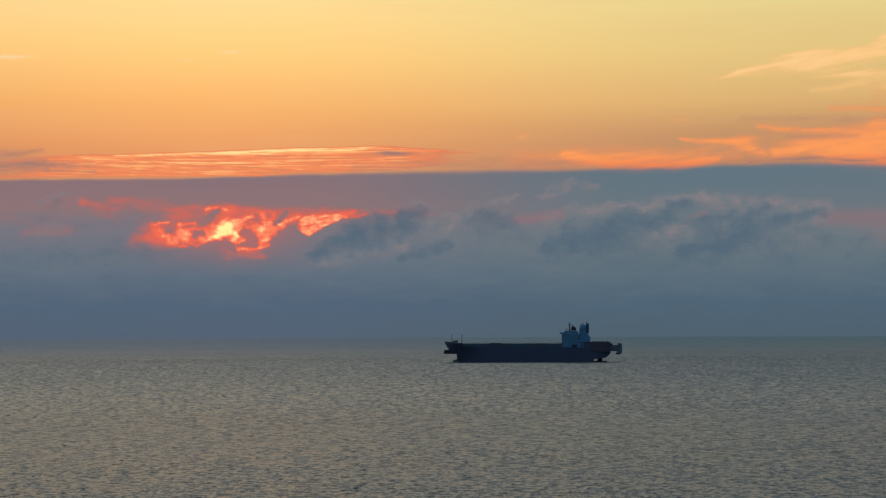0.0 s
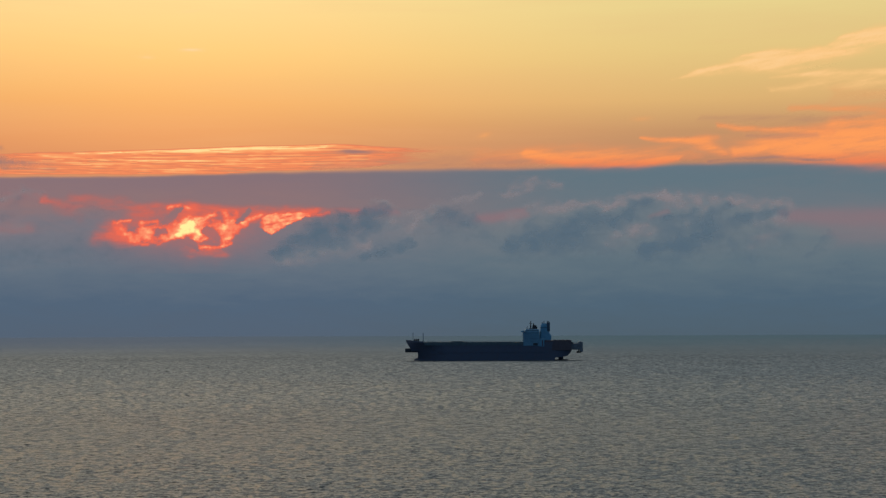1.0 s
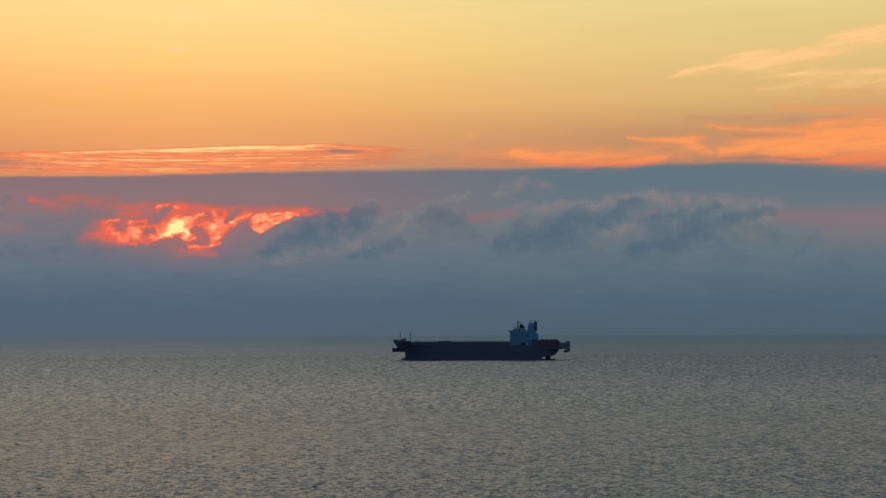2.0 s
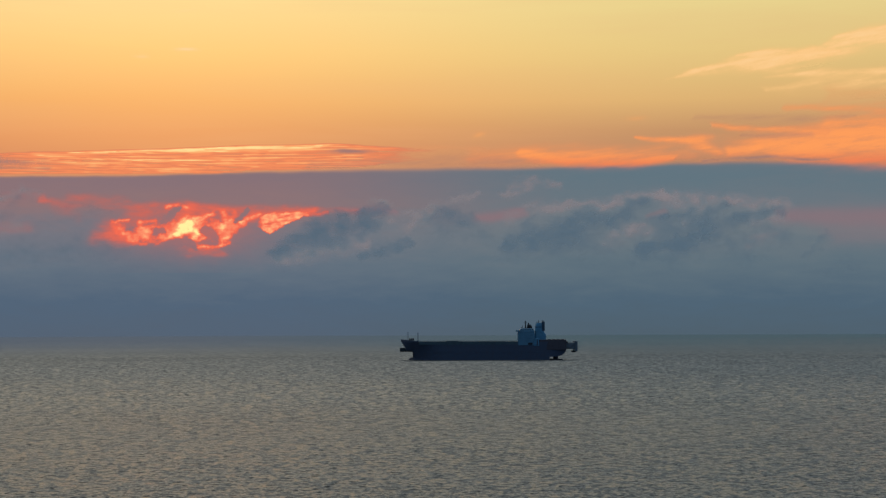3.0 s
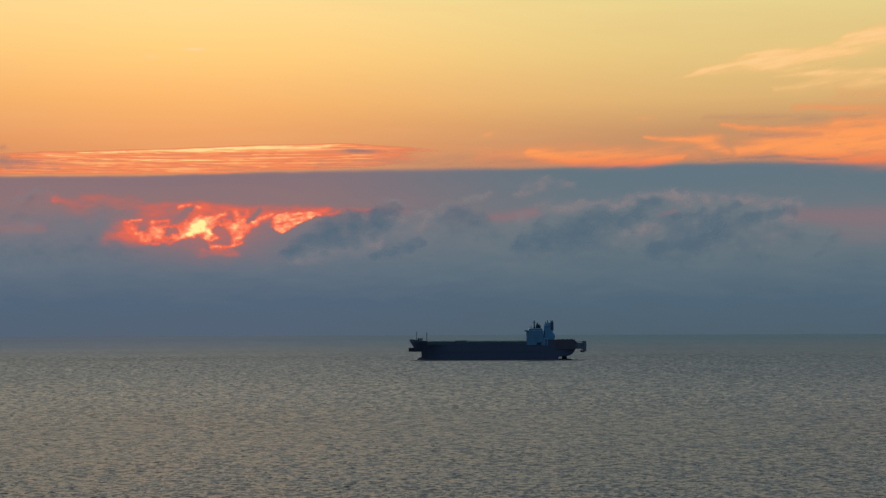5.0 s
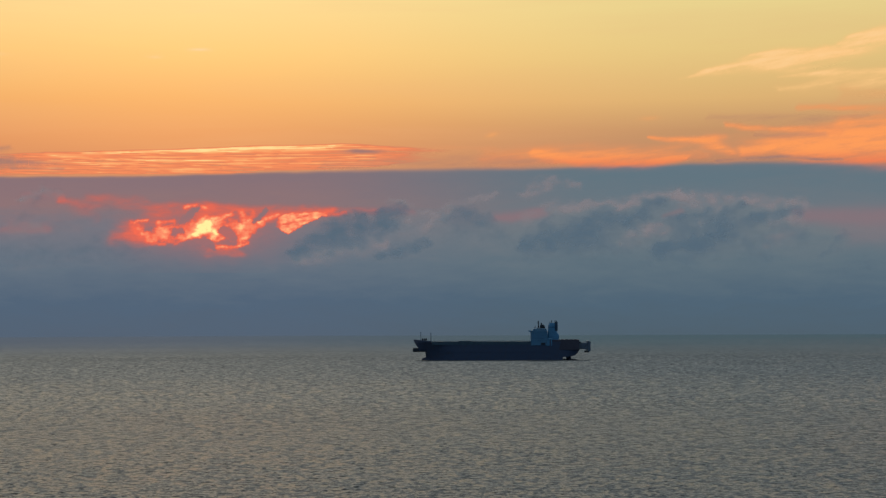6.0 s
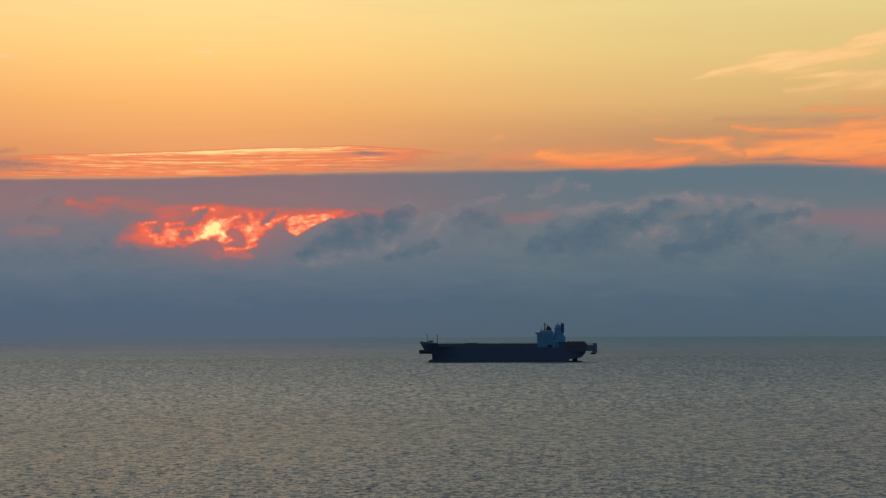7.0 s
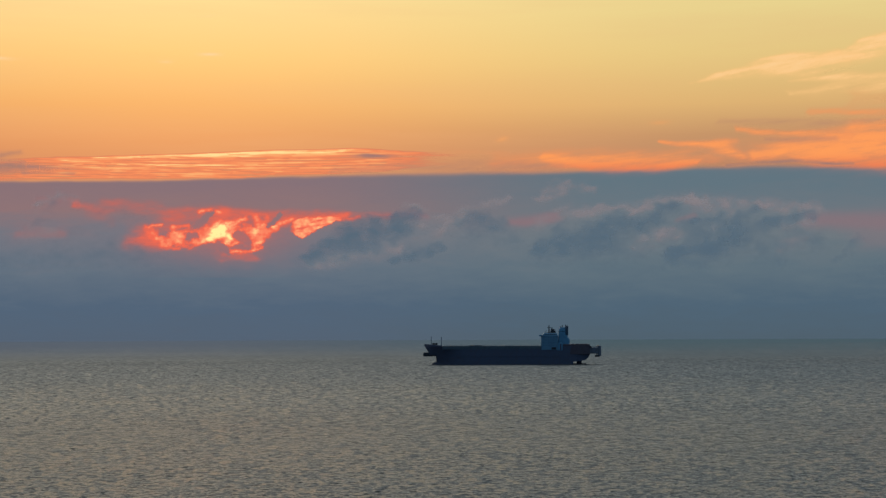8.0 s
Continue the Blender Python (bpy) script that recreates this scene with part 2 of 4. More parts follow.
# ---------------------------------------------------------------- clouds
def cloud_sheet(name, span, step, field, mat, radius, relief=0.0, cut=0.02):
    """A cloud as a far, billowed sheet with its own uneven outline; field gives its thickness."""
    a0, a1, e0, e1 = span
    A, E = np.meshgrid(np.arange(a0, a1, step), np.arange(e0, e1, step), indexing="xy")
    D = field(A, E)
    D, tone = D if isinstance(D, tuple) else (D, None)
    D = np.clip(D, 0, 1)
    ra, re = np.radians(A), np.radians(E - DIP)
    rr = radius - relief * D
    co = np.stack([rr * np.sin(ra), rr * np.cos(ra), EYE_H + rr * np.tan(re)], axis=-1).reshape(-1, 3)
    top = np.maximum(np.maximum(D[:-1, :-1], D[1:, :-1]), np.maximum(D[:-1, 1:], D[1:, 1:]))
    me = mesh_grid(name, co, *A.shape, keep=top > cut)
    att = me.attributes.new("thickness", "FLOAT", "POINT")
    att.data.foreach_set("value", D.astype(np.float32).ravel())
    if tone is not None:
        att = me.attributes.new("tone", "FLOAT", "POINT")
        att.data.foreach_set("value", tone.astype(np.float32).ravel())
    used = np.zeros(len(co), bool)
    ids = np.zeros(len(me.loops), np.int32)
    me.loops.foreach_get("vertex_index", ids)
    used[ids] = True
    bm = bmesh.new()
    bm.from_mesh(me)
    bmesh.ops.delete(bm, geom=[v for v, u in zip(bm.verts, used) if not u], context="VERTS")
    bm.to_mesh(me)
    bm.free()
    me.materials.append(mat)
    return new(name, me)


def cloud_material(name, stops, alpha=(0.0, 1.0), foot=None, grain=0.06, grain_size=2.0, strength=1.0, top=1.0):
    """Glow painted by thickness, as if light came through a cloud; thin rims let the sky behind through."""
    m, n = material(name)
    at = n.add("ShaderNodeAttribute", attribute_name="thickness")
    geo = n.add("ShaderNodeNewGeometry").outputs["Position"]
    vec = n.add("ShaderNodeVectorMath", operation="SUBTRACT")
    n.link(geo, vec.inputs[0])
    vec.inputs[1].default_value = EYE
    az, el = sky_angles(n, vec.outputs[0])
    comb = n.add("ShaderNodeCombineXYZ")
    n.link(az, comb.inputs[0])
    n.link(n.math("MULTIPLY", el, 2.2), comb.inputs[1])
    g = n.noise(comb.outputs[0], grain_size, 5.0, 0.55)
    d = n.math("ADD", at.outputs["Fac"], n.math("MULTIPLY", n.math("SUBTRACT", g, 0.5), grain), clamp=True)
    col = n.ramp(d, stops)
    if foot:  # painted redder low down, as light through more air would be
        col = n.mix(n.smooth(el, foot[0], foot[1]), foot[2], col)
    e = n.add("ShaderNodeEmission")
    n.link(col, e.inputs[0])
    e.inputs[1].default_value = strength
    t = n.add("ShaderNodeBsdfTransparent")
    mix = n.add("ShaderNodeMixShader")
    n.link(n.smooth(at.outputs["Fac"], alpha[0], alpha[1], 0.0, top), mix.inputs[0])
    n.link(t.outputs[0], mix.inputs[1])
    n.link(e.outputs[0], mix.inputs[2])
    finish(n, mix.outputs[0])
    return m


def billow_material():
    """Grey cumulus: bright rim and shaded body painted as glow by tone, and daylight on its heaped side."""
    m, n = material("grey_billow")
    at = n.add("ShaderNodeAttribute", attribute_name="thickness").outputs["Fac"]
    co = n.add("ShaderNodeTexCoord").outputs["Object"]
    g = n.math("SUBTRACT", n.noise(n.scaled(co, 1.0, 1.0, 1.6), 0.010, 3.0, 0.5), 0.5)
    tone = n.add("ShaderNodeAttribute", attribute_name="tone").outputs["Fac"]
    d = n.math("ADD", tone, n.math("MULTIPLY", g, 0.25), clamp=True)
    e = n.add("ShaderNodeEmission")
    n.link(n.ramp(d, [(0.0, lin(126, 116, 116)), (0.30, lin(114, 113, 115)), (0.60, lin(93, 103, 110)), (0.95, lin(75, 92, 104))]), e.inputs[0])
    soft = n.add("ShaderNodeBsdfDiffuse")
    soft.inputs[0].default_value = (0.28, 0.28, 0.28, 1)
    body = n.add("ShaderNodeAddShader")
    n.link(e.outputs[0], body.inputs[0])
    n.link(soft.outputs[0], body.inputs[1])
    t = n.add("ShaderNodeBsdfTransparent")
    mix = n.add("ShaderNodeMixShader")
    n.link(n.smooth(at, 0.0, 1.0, 0.0, 0.92), mix.inputs[0])
    n.link(t.outputs[0], mix.inputs[1])
    n.link(body.outputs[0], mix.inputs[2])
    finish(n, mix.outputs[0])
    return m


def bank_material():
    """The low grey-blue cloud deck: glow painted pinkish where the sun stands behind it, bluer and darker to the sea.
    """
    m, n = material("stratus")
    at = n.add("ShaderNodeAttribute", attribute_name="thickness")
    geo = n.add("ShaderNodeNewGeometry").outputs["Position"]
    vec = n.add("ShaderNodeVectorMath", operation="SUBTRACT")
    n.link(geo, vec.inputs[0])
    vec.inputs[1].default_value = EYE
    az, el = sky_angles(n, vec.outputs[0])
    comb = n.add("ShaderNodeCombineXYZ")
    n.link(az, comb.inputs[0])
    n.link(n.math("MULTIPLY", el, 4.0), comb.inputs[1])
    big = n.math("SUBTRACT", n.noise(comb.outputs[0], 0.35, 5.0, 0.55, 0.4), 0.5)
    shred = n.math("SUBTRACT", n.noise(comb.outputs[0], 1.1, 4.0, 0.6, 0.3), 0.5)
    lift = n.math("ADD", n.math("MULTIPLY", big, 1.2), n.math("MULTIPLY", shred, 0.7))
    h = n.math("DIVIDE", n.math("ADD", el, lift), 6.5, clamp=True)
    near = n.ramp(h, [(0.0, lin(85, 99, 116)), (0.18, lin(83, 101, 121)), (0.38, lin(100, 113, 127)),
                      (0.55, lin(116, 118, 128)), (0.70, lin(143, 116, 118)), (0.85, lin(136, 114, 120)), (1.0, lin(140, 117, 119))])
    cool = n.ramp(h, [(0.0, lin(80, 97, 110)), (0.18, lin(80, 101, 118)), (0.38, lin(96, 113, 124)),
                      (0.55, lin(110, 120, 127)), (0.70, lin(106, 118, 127)), (0.85, lin(98, 117, 128)), (1.0, lin(100, 118, 130))])
    col = n.mix(n.smooth(az, -6.0, 7.0), near, cool)
    e = n.add("ShaderNodeEmission")
    n.link(col, e.inputs[0])
    t = n.add("ShaderNodeBsdfTransparent")
    mix = n.add("ShaderNodeMixShader")
    n.link(n.smooth(at.outputs["Fac"], 0.0, 1.0), mix.inputs[0])
    n.link(t.outputs[0], mix.inputs[1])
    n.link(e.outputs[0], mix.inputs[2])
    finish(n, mix.outputs[0])
    return m


BANK_TOP = [(-40, 5.5), (-17.23, 5.32), (-13.63, 5.43), (-8.96, 5.52), (-5.51, 5.67), (-2.20, 5.76), (1.73, 5.81), (5.65, 5.84), (7.60, 5.87), (9.53, 5.90), (11.45, 5.92), (13.34, 5.89), (15.21, 5.77), (16.46, 5.70), (40, 5.8)]


def bank_field(A, E):
    rim = line(A, BANK_TOP) + 0.022 * fbm(A * 0.7, E * 3, 11, 5)
    soft = 1 + 0.7 * ease(A, -7, 0)
    return 1 - ease(E, rim - 0.11 * soft, rim + 0.08 * soft)


bank = cloud_sheet("cloud_bank", (-34, 34, -0.06, 6.6), 0.05, bank_field, bank_material(), 4930)
tagged(bank, "long grey-blue stratus bank lying over the horizon", "cloud")


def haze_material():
    """Sea haze painted as a glowing, see-through sheet, thickest along the horizon."""
    m, n = material("painted_haze")
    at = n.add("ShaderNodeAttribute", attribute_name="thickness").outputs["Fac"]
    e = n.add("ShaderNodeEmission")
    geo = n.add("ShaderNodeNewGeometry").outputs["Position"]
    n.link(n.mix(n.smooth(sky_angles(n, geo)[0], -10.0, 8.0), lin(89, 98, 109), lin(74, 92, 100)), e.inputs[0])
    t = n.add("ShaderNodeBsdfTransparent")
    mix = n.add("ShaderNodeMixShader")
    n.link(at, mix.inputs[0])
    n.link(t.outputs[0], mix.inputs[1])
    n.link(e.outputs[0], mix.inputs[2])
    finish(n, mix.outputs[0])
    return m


# glowing sheets added to paint haze over the dark line at the sea's edge
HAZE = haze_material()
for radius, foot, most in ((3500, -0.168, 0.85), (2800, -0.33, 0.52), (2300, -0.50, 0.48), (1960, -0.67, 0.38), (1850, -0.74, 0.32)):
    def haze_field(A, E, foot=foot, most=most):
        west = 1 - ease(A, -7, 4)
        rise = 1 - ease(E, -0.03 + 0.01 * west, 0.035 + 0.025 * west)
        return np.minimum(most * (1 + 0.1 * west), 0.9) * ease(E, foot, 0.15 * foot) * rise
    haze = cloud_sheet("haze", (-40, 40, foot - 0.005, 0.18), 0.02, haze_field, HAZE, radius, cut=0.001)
    tagged(haze, "glowing sheet painted as thin grey haze along the far sea", "haze", "sea haze", kind="structure")


# the torn gap in the low cloud; sunlight behind it is painted as its own glow
GLOW = [(0.46, [(-9.52, 3.53, 0.20), (-8.95, 3.58, 0.33), (-8.23, 3.62, 0.39), (-7.46, 3.74, 0.47), (-6.31, 3.66, 0.47), (-5.61, 3.94, 0.23)]),
        (0.22, [(-10.03, 3.76, 0.39), (-8.99, 3.96, 0.59), (-7.46, 3.97, 0.67), (-6.11, 3.98, 0.55), (-4.95, 4.13, 0.31), (-3.20, 4.33, 0.18)]),
        (0.20, [(-12.19, 4.62, 0.18), (-10.88, 4.58, 0.20), (-9.37, 4.44, 0.23), (-7.65, 4.47, 0.23), (-5.34, 4.39, 0.20), (-1.64, 4.33, 0.18)]),
        (0.13, [(-14.21, 3.67, 0.27), (-12.74, 3.74, 0.27)]),
        (0.13, [(-13.48, 4.72, 0.25), (-12.19, 4.81, 0.23)]),
        (0.13, [(-11.44, 4.82, 0.20), (-9.56, 4.73, 0.16)]),
        (0.14, [(-11.81, 4.40, 0.25), (-11.16, 4.10, 0.27)]),
        (0.24, [(-10.50, 3.41, 0.35), (-9.56, 3.32, 0.35)]),
        (0.21, [(-7.36, 2.93, 0.31), (-6.40, 2.89, 0.31)])]
FIRE = [(0.78, [(-7.77, 3.58, 0.14), (-7.54, 3.80, 0.23), (-7.42, 3.93, 0.16)]),
        (0.34, [(-7.42, 3.99, 0.12), (-6.92, 4.09, 0.10), (-6.58, 4.25, 0.08)]),
        (0.26, [(-7.92, 3.54, 0.10), (-8.15, 3.35, 0.10), (-8.51, 3.23, 0.10), (-9.02, 3.23, 0.12), (-9.40, 3.34, 0.10)]),
        (0.16, [(-9.06, 3.88, 0.10), (-8.91, 3.65, 0.14), (-8.83, 3.42, 0.12)]),
        (0.20, [(-9.06, 3.92, 0.06), (-8.53, 3.98, 0.06)])]
FIRE_WEST = [(0.30, [(-9.97, 3.97, 0.05), (-9.41, 3.98, 0.05)]),
        (0.20, [(-9.90, 3.84, 0.14), (-9.67, 3.65, 0.16)]),
        (0.26, [(-8.17, 4.43, 0.06), (-7.81, 4.57, 0.06), (-7.50, 4.43, 0.08)])]
FIRE_EAST = [(0.42, [(-7.35, 3.76, 0.12), (-7.12, 3.57, 0.10), (-7.27, 3.39, 0.08)]),
        (0.32, [(-7.15, 3.31, 0.07), (-6.85, 3.37, 0.07)]),
        (0.34, [(-7.08, 3.12, 0.07), (-6.46, 3.08, 0.07), (-6.04, 3.24, 0.08)]),
        (0.26, [(-6.34, 3.20, 0.10), (-6.04, 3.47, 0.12)]),
        (0.24, [(-6.25, 4.25, 0.10), (-6.15, 3.94, 0.14), (-6.31, 3.74, 0.10)]),
        (0.20, [(-5.84, 4.25, 0.08), (-6.04, 3.98, 0.08)]),
        (0.30, [(-5.67, 3.96, 0.07), (-5.42, 4.06, 0.07)]),
        (0.26, [(-5.28, 4.11, 0.07), (-5.03, 4.21, 0.08)])]
FAN_LOW = [(-5.34, 3.82), (-4.95, 3.73), (-4.66, 3.53), (-4.37, 3.69), (-3.98, 3.88), (-3.50, 4.12), (-2.81, 4.27), (-2.42, 4.29)]
FAN_HIGH = [(-5.34, 3.86), (-5.03, 4.10), (-4.76, 4.25), (-3.98, 4.29), (-2.81, 4.35), (-2.42, 4.35)]
TAIL = [(0.30, [(-3.50, 4.22, 0.12), (-2.66, 4.29, 0.12)])]
SCRAPS = [(0.75, [(-8.55, 3.58, 0.16), (-8.30, 3.64, 0.16)]),
        (0.75, [(-8.23, 3.97, 0.14), (-8.00, 4.20, 0.16), (-7.73, 4.45, 0.14)]),
        (0.90, [(-6.92, 3.72, 0.14), (-6.69, 3.59, 0.25), (-6.52, 3.43, 0.14)]),
        (0.70, [(-5.81, 3.94, 0.10), (-5.57, 4.19, 0.12), (-5.42, 4.39, 0.10)]),
        (0.95, [(-8.11, 3.04, 0.16), (-7.80, 3.21, 0.16), (-7.54, 3.33, 0.14), (-7.23, 3.12, 0.16)]),
        (0.50, [(-9.41, 3.73, 0.14), (-9.25, 3.57, 0.14)]),
        (0.95, [(-5.69, 2.97, 0.25), (-5.38, 3.36, 0.27), (-4.91, 3.20, 0.25)])]


def gap_field(A, E):
    wa = A + 0.050 * fbm(A * 2.6, E * 3.2, 21, 6, 0.62)
    we = E + 0.045 * fbm(A * 2.6, E * 3.2, 22, 6, 0.62)
    sa = A + 0.16 * fbm(A * 1.1, E * 2.0, 30, 4)
    se = E + 0.07 * fbm(A * 1.1, E * 2.0, 31, 4)
    crumb = ease(fbm(A * 5.0, E * 7.0, 23, 3, 0.5), -0.6, 0.6)
    lines = fbm(A * 1.6, (E - 0.10 * A) * 9.0, 24, 4)
    glow = strokes(sa, se, GLOW[1:]) * (0.9 + 0.3 * fbm(A * 1.0, E * 3.0, 29, 4))
    bed = ease(strokes(wa, we, GLOW[:1]) + 0.07 * fbm(A * 3.0, E * 4.0, 25, 4, 0.6), 0.10, 0.42) * 0.42 * (0.9 + 0.2 * crumb)
    heat = strokes(wa, we, FIRE + FIRE_WEST + FIRE_EAST) * (0.72 + 0.5 * crumb)
    low, high = line(wa, FAN_LOW), line(wa, FAN_HIGH)
    fan = ease(we, low - 0.04, low + 0.06) * (1 - ease(we, high - 0.06, high + 0.08)) * ease(wa, -5.25, -4.75) * (1 - ease(wa, -3.7, -2.75))
    fan = np.maximum(fan * (0.47 + 0.15 * lines + 0.16 * crumb), strokes(wa, we, TAIL))
    dark = ease(strokes(wa, we, SCRAPS) + 0.20 * fbm(A * 2.4, E * 3.0, 27, 5, 0.6), 0.12, 0.68)
    rim = np.exp(-((dark - 0.25) / 0.16) ** 2) * blob(A, E, -7.3, 3.75, 1.3, 0.75)
    d = np.maximum(np.maximum(glow, bed), fan) * (1 - 0.72 * dark) + heat * (1 - 0.9 * dark) + 0.12 * rim * crumb
    halo = 0.16 * blob(sa, se, -7.2, 3.75, 3.2, 0.9) + 0.07 * blob(sa, se, -7.4, 2.9, 4.0, 1.0) + 0.07 * blob(sa, se, -13.9, 3.7, 1.6, 0.6)
    return np.maximum(d, halo) + 0.3 * np.minimum(d, halo)


GAP = cloud_material("glowing_gap", [
    (0.0, lin(132, 112, 118)), (0.14, lin(166, 108, 106)), (0.27, lin(204, 104, 92)), (0.42, lin(246, 108, 82)),
    (0.58, lin(255, 148, 108)), (0.76, lin(255, 192, 132)), (1.0, lin(255, 242, 160))], (0.0, 0.34), grain=0.10, grain_size=3.5)
gap = cloud_sheet("glowing_cloud", (-17.5, -0.5, 2.2, 5.6), 0.022, gap_field, GAP, 4900, 10)
tagged(gap, "torn cloud glowing red and yellow before the sun", "cloud")

# rosy veils between the billows
ROSE = cloud_material("rosy_veil", [(0.0, lin(128, 116, 122)), (1.0, lin(148, 112, 118))], (0.0, 1.0), grain=0.3, top=0.75)
veils = []


def veil(drift, rows):
    """A flat veil painted rosy, as if sunlight reached between the heaps."""
    def field(A, E):
        return strokes(A + 0.2 * fbm(A * 0.9, E * 2, 51, 4), E + 0.05 * fbm(A * 0.9, E * 2, 52, 4), rows)
    c = cloud_sheet("veil_cloud", bounds(rows, 0.2), 0.06, field, ROSE, 4905)
    veils.append((tagged(c, "thin rosy veil of cloud between grey billows", "cloud", "rosy veils"), drift))


veil(0.075, [(0.80, [(2.44, 4.12, 0.20), (3.12, 4.12, 0.25), (4.11, 4.27, 0.23)])])
veil(0.041, [(0.60, [(8.60, 4.11, 0.14), (9.03, 4.26, 0.18)])])
veil(0.030, [(0.72, [(13.02, 4.04, 0.35), (14.52, 3.98, 0.47), (16.33, 3.94, 0.53), (18.36, 3.90, 0.55)]), (0.40, [(14.70, 3.29, 0.39), (16.90, 3.25, 0.49)])])
veil(0.055, [(0.70, [(-2.39, 4.37, 0.16), (-1.22, 4.41, 0.16), (-0.43, 4.29, 0.16)])])
veil(0.060, [(0.50, [(-13.83, 3.77, 0.23), (-12.72, 3.70, 0.20)]), (0.50, [(-13.56, 4.87, 0.20), (-12.55, 4.73, 0.20)])])

# grey billows drifting under the bank: heaped tops with a pale rim, bases that melt into the haze
PUFF = billow_material()
puffs = []


def grey_cloud(drift, bodies, rims):
    """One billow: dark bodies and pale rims painted over them as if sunlit."""
    k = len(puffs)

    def field(A, E):
        heap = 0.09 * (0.5 - 2 * np.abs(vnoise(A * 1.7 + 5 * k, E * 2.1, 45)))
        wa = A + 0.17 * fbm(A * 1.2 + 3 * k, E * 1.7, 41, 5, 0.55)
        we = E + 0.10 * fbm(A * 1.2 + 3 * k, E * 1.7, 42, 5, 0.55) - heap
        torn = fbm(A * 1.5 + k, E * 2.4, 48, 5, 0.55)
        none = np.zeros(A.shape)
        body = strokes(wa, we, bodies, above=1.25, below=0.8) if bodies else none
        body = 0.86 * body * np.clip(0.92 + 0.38 * torn, 0, 1.3) * ease(body + 0.10 * torn, 0.0, 0.55)
        rim = strokes(wa, we, rims, above=0.95, below=0.7) if rims else none
        rim = rim * np.clip(0.9 + 0.6 * fbm(A * 1.8, E * 2.6, 47, 4), 0, 1.4) * (1 - 0.5 * body)
        both = np.clip(1 - (1 - body) * (1 - rim), 0, 1)
        return both, np.clip(body / np.maximum(body + rim, 0.02), 0, 1)
    c = cloud_sheet("cloud", bounds(bodies + rims, 0.25), 0.035, field, PUFF, 4898 - 5 * k, 2.5, cut=0.02)
    look_of = "soft grey-blue cumulus billow with a pale upper rim" if bodies and rims else (
        "small dark blue-grey scrap of cumulus" if bodies else "small pale pinkish puff of cloud")
    puffs.append((tagged(c, look_of, "cloud", "billows under the bank"), drift))


grey_cloud(0.050,
           [(0.50, [(3.89, 3.31, 0.89), (6.24, 3.63, 1.03), (8.37, 3.72, 1.03), (10.68, 3.73, 0.94), (12.95, 3.47, 0.70)])],
           [(0.46, [(4.68, 4.34, 0.20), (6.24, 4.52, 0.20), (8.00, 4.81, 0.20), (9.54, 4.75, 0.20), (11.26, 4.61, 0.20), (13.15, 4.42, 0.20)])])
grey_cloud(0.055,
           [(0.34, [(-0.63, 3.35, 0.66), (1.13, 3.74, 0.80), (2.90, 3.69, 0.61)])],
           [])
grey_cloud(0.062,
           [(0.38, [(-14.92, 2.81, 0.80), (-12.73, 3.02, 0.85), (-11.05, 3.18, 0.80), (-9.55, 2.84, 0.52)])],
           [])
grey_cloud(0.064,
           [(0.85, [(-4.60, 2.91, 0.23), (-3.59, 3.36, 0.52), (-2.42, 3.75, 0.61), (-1.44, 4.06, 0.47)]),
            (0.72, [(-1.44, 4.06, 0.42), (-0.78, 4.45, 0.31)]),
            (0.50, [(-3.20, 3.98, 0.33), (-2.03, 4.10, 0.33)])],
           [(0.57, [(-1.25, 4.64, 0.12), (-0.78, 4.78, 0.10), (-0.42, 4.57, 0.10)]),
            (0.52, [(-4.37, 2.69, 0.20), (-2.81, 2.93, 0.25), (-1.25, 3.20, 0.22)])])
grey_cloud(0.055,
           [(0.68, [(-1.32, 2.85, 0.28), (-0.59, 3.04, 0.33), (0.27, 3.31, 0.23)])],
           [(0.40, [(-0.63, 3.59, 0.16), (0.15, 3.74, 0.23)])])
grey_cloud(0.055,
           [(0.63, [(0.86, 4.13, 0.33), (1.53, 4.28, 0.47), (2.31, 4.08, 0.42)]),
            (0.36, [(1.33, 3.62, 0.38), (3.09, 3.41, 0.38)])],
           [(0.69, [(0.25, 3.90, 0.18), (0.84, 4.33, 0.18), (1.53, 4.64, 0.14), (2.51, 4.91, 0.12)]),
            (0.57, [(-0.43, 4.12, 0.18), (0.25, 4.37, 0.14)])])
grey_cloud(0.075,
           [],
           [(0.69, [(3.52, 4.94, 0.14), (4.01, 5.28, 0.20), (4.50, 5.28, 0.16), (5.38, 5.21, 0.12)])])
grey_cloud(0.050,
           [(0.85, [(3.58, 3.18, 0.35), (4.67, 3.33, 0.56), (5.85, 3.51, 0.61)]),
            (0.72, [(5.46, 3.83, 0.52), (6.24, 4.13, 0.56), (7.12, 4.01, 0.47)]),
            (0.45, [(4.21, 3.80, 0.21), (4.52, 4.11, 0.26)])],
           [(0.69, [(4.98, 4.34, 0.16), (5.46, 4.53, 0.12), (6.05, 4.66, 0.10), (6.79, 4.48, 0.10)]),
            (0.57, [(3.60, 4.04, 0.20), (4.29, 4.46, 0.16), (4.78, 4.54, 0.16)])])
grey_cloud(0.041,
           [(0.77, [(7.34, 3.93, 0.38), (7.87, 4.47, 0.42), (8.41, 4.65, 0.33)]),
            (0.45, [(6.27, 3.20, 0.38), (7.14, 2.99, 0.38)])],
           [(0.75, [(6.90, 4.44, 0.12), (7.52, 4.66, 0.14), (8.14, 4.85, 0.12), (8.84, 4.96, 0.12), (9.45, 4.79, 0.14)]),
            (0.63, [(7.12, 3.31, 0.23), (7.67, 3.57, 0.27), (8.40, 3.72, 0.20)])])
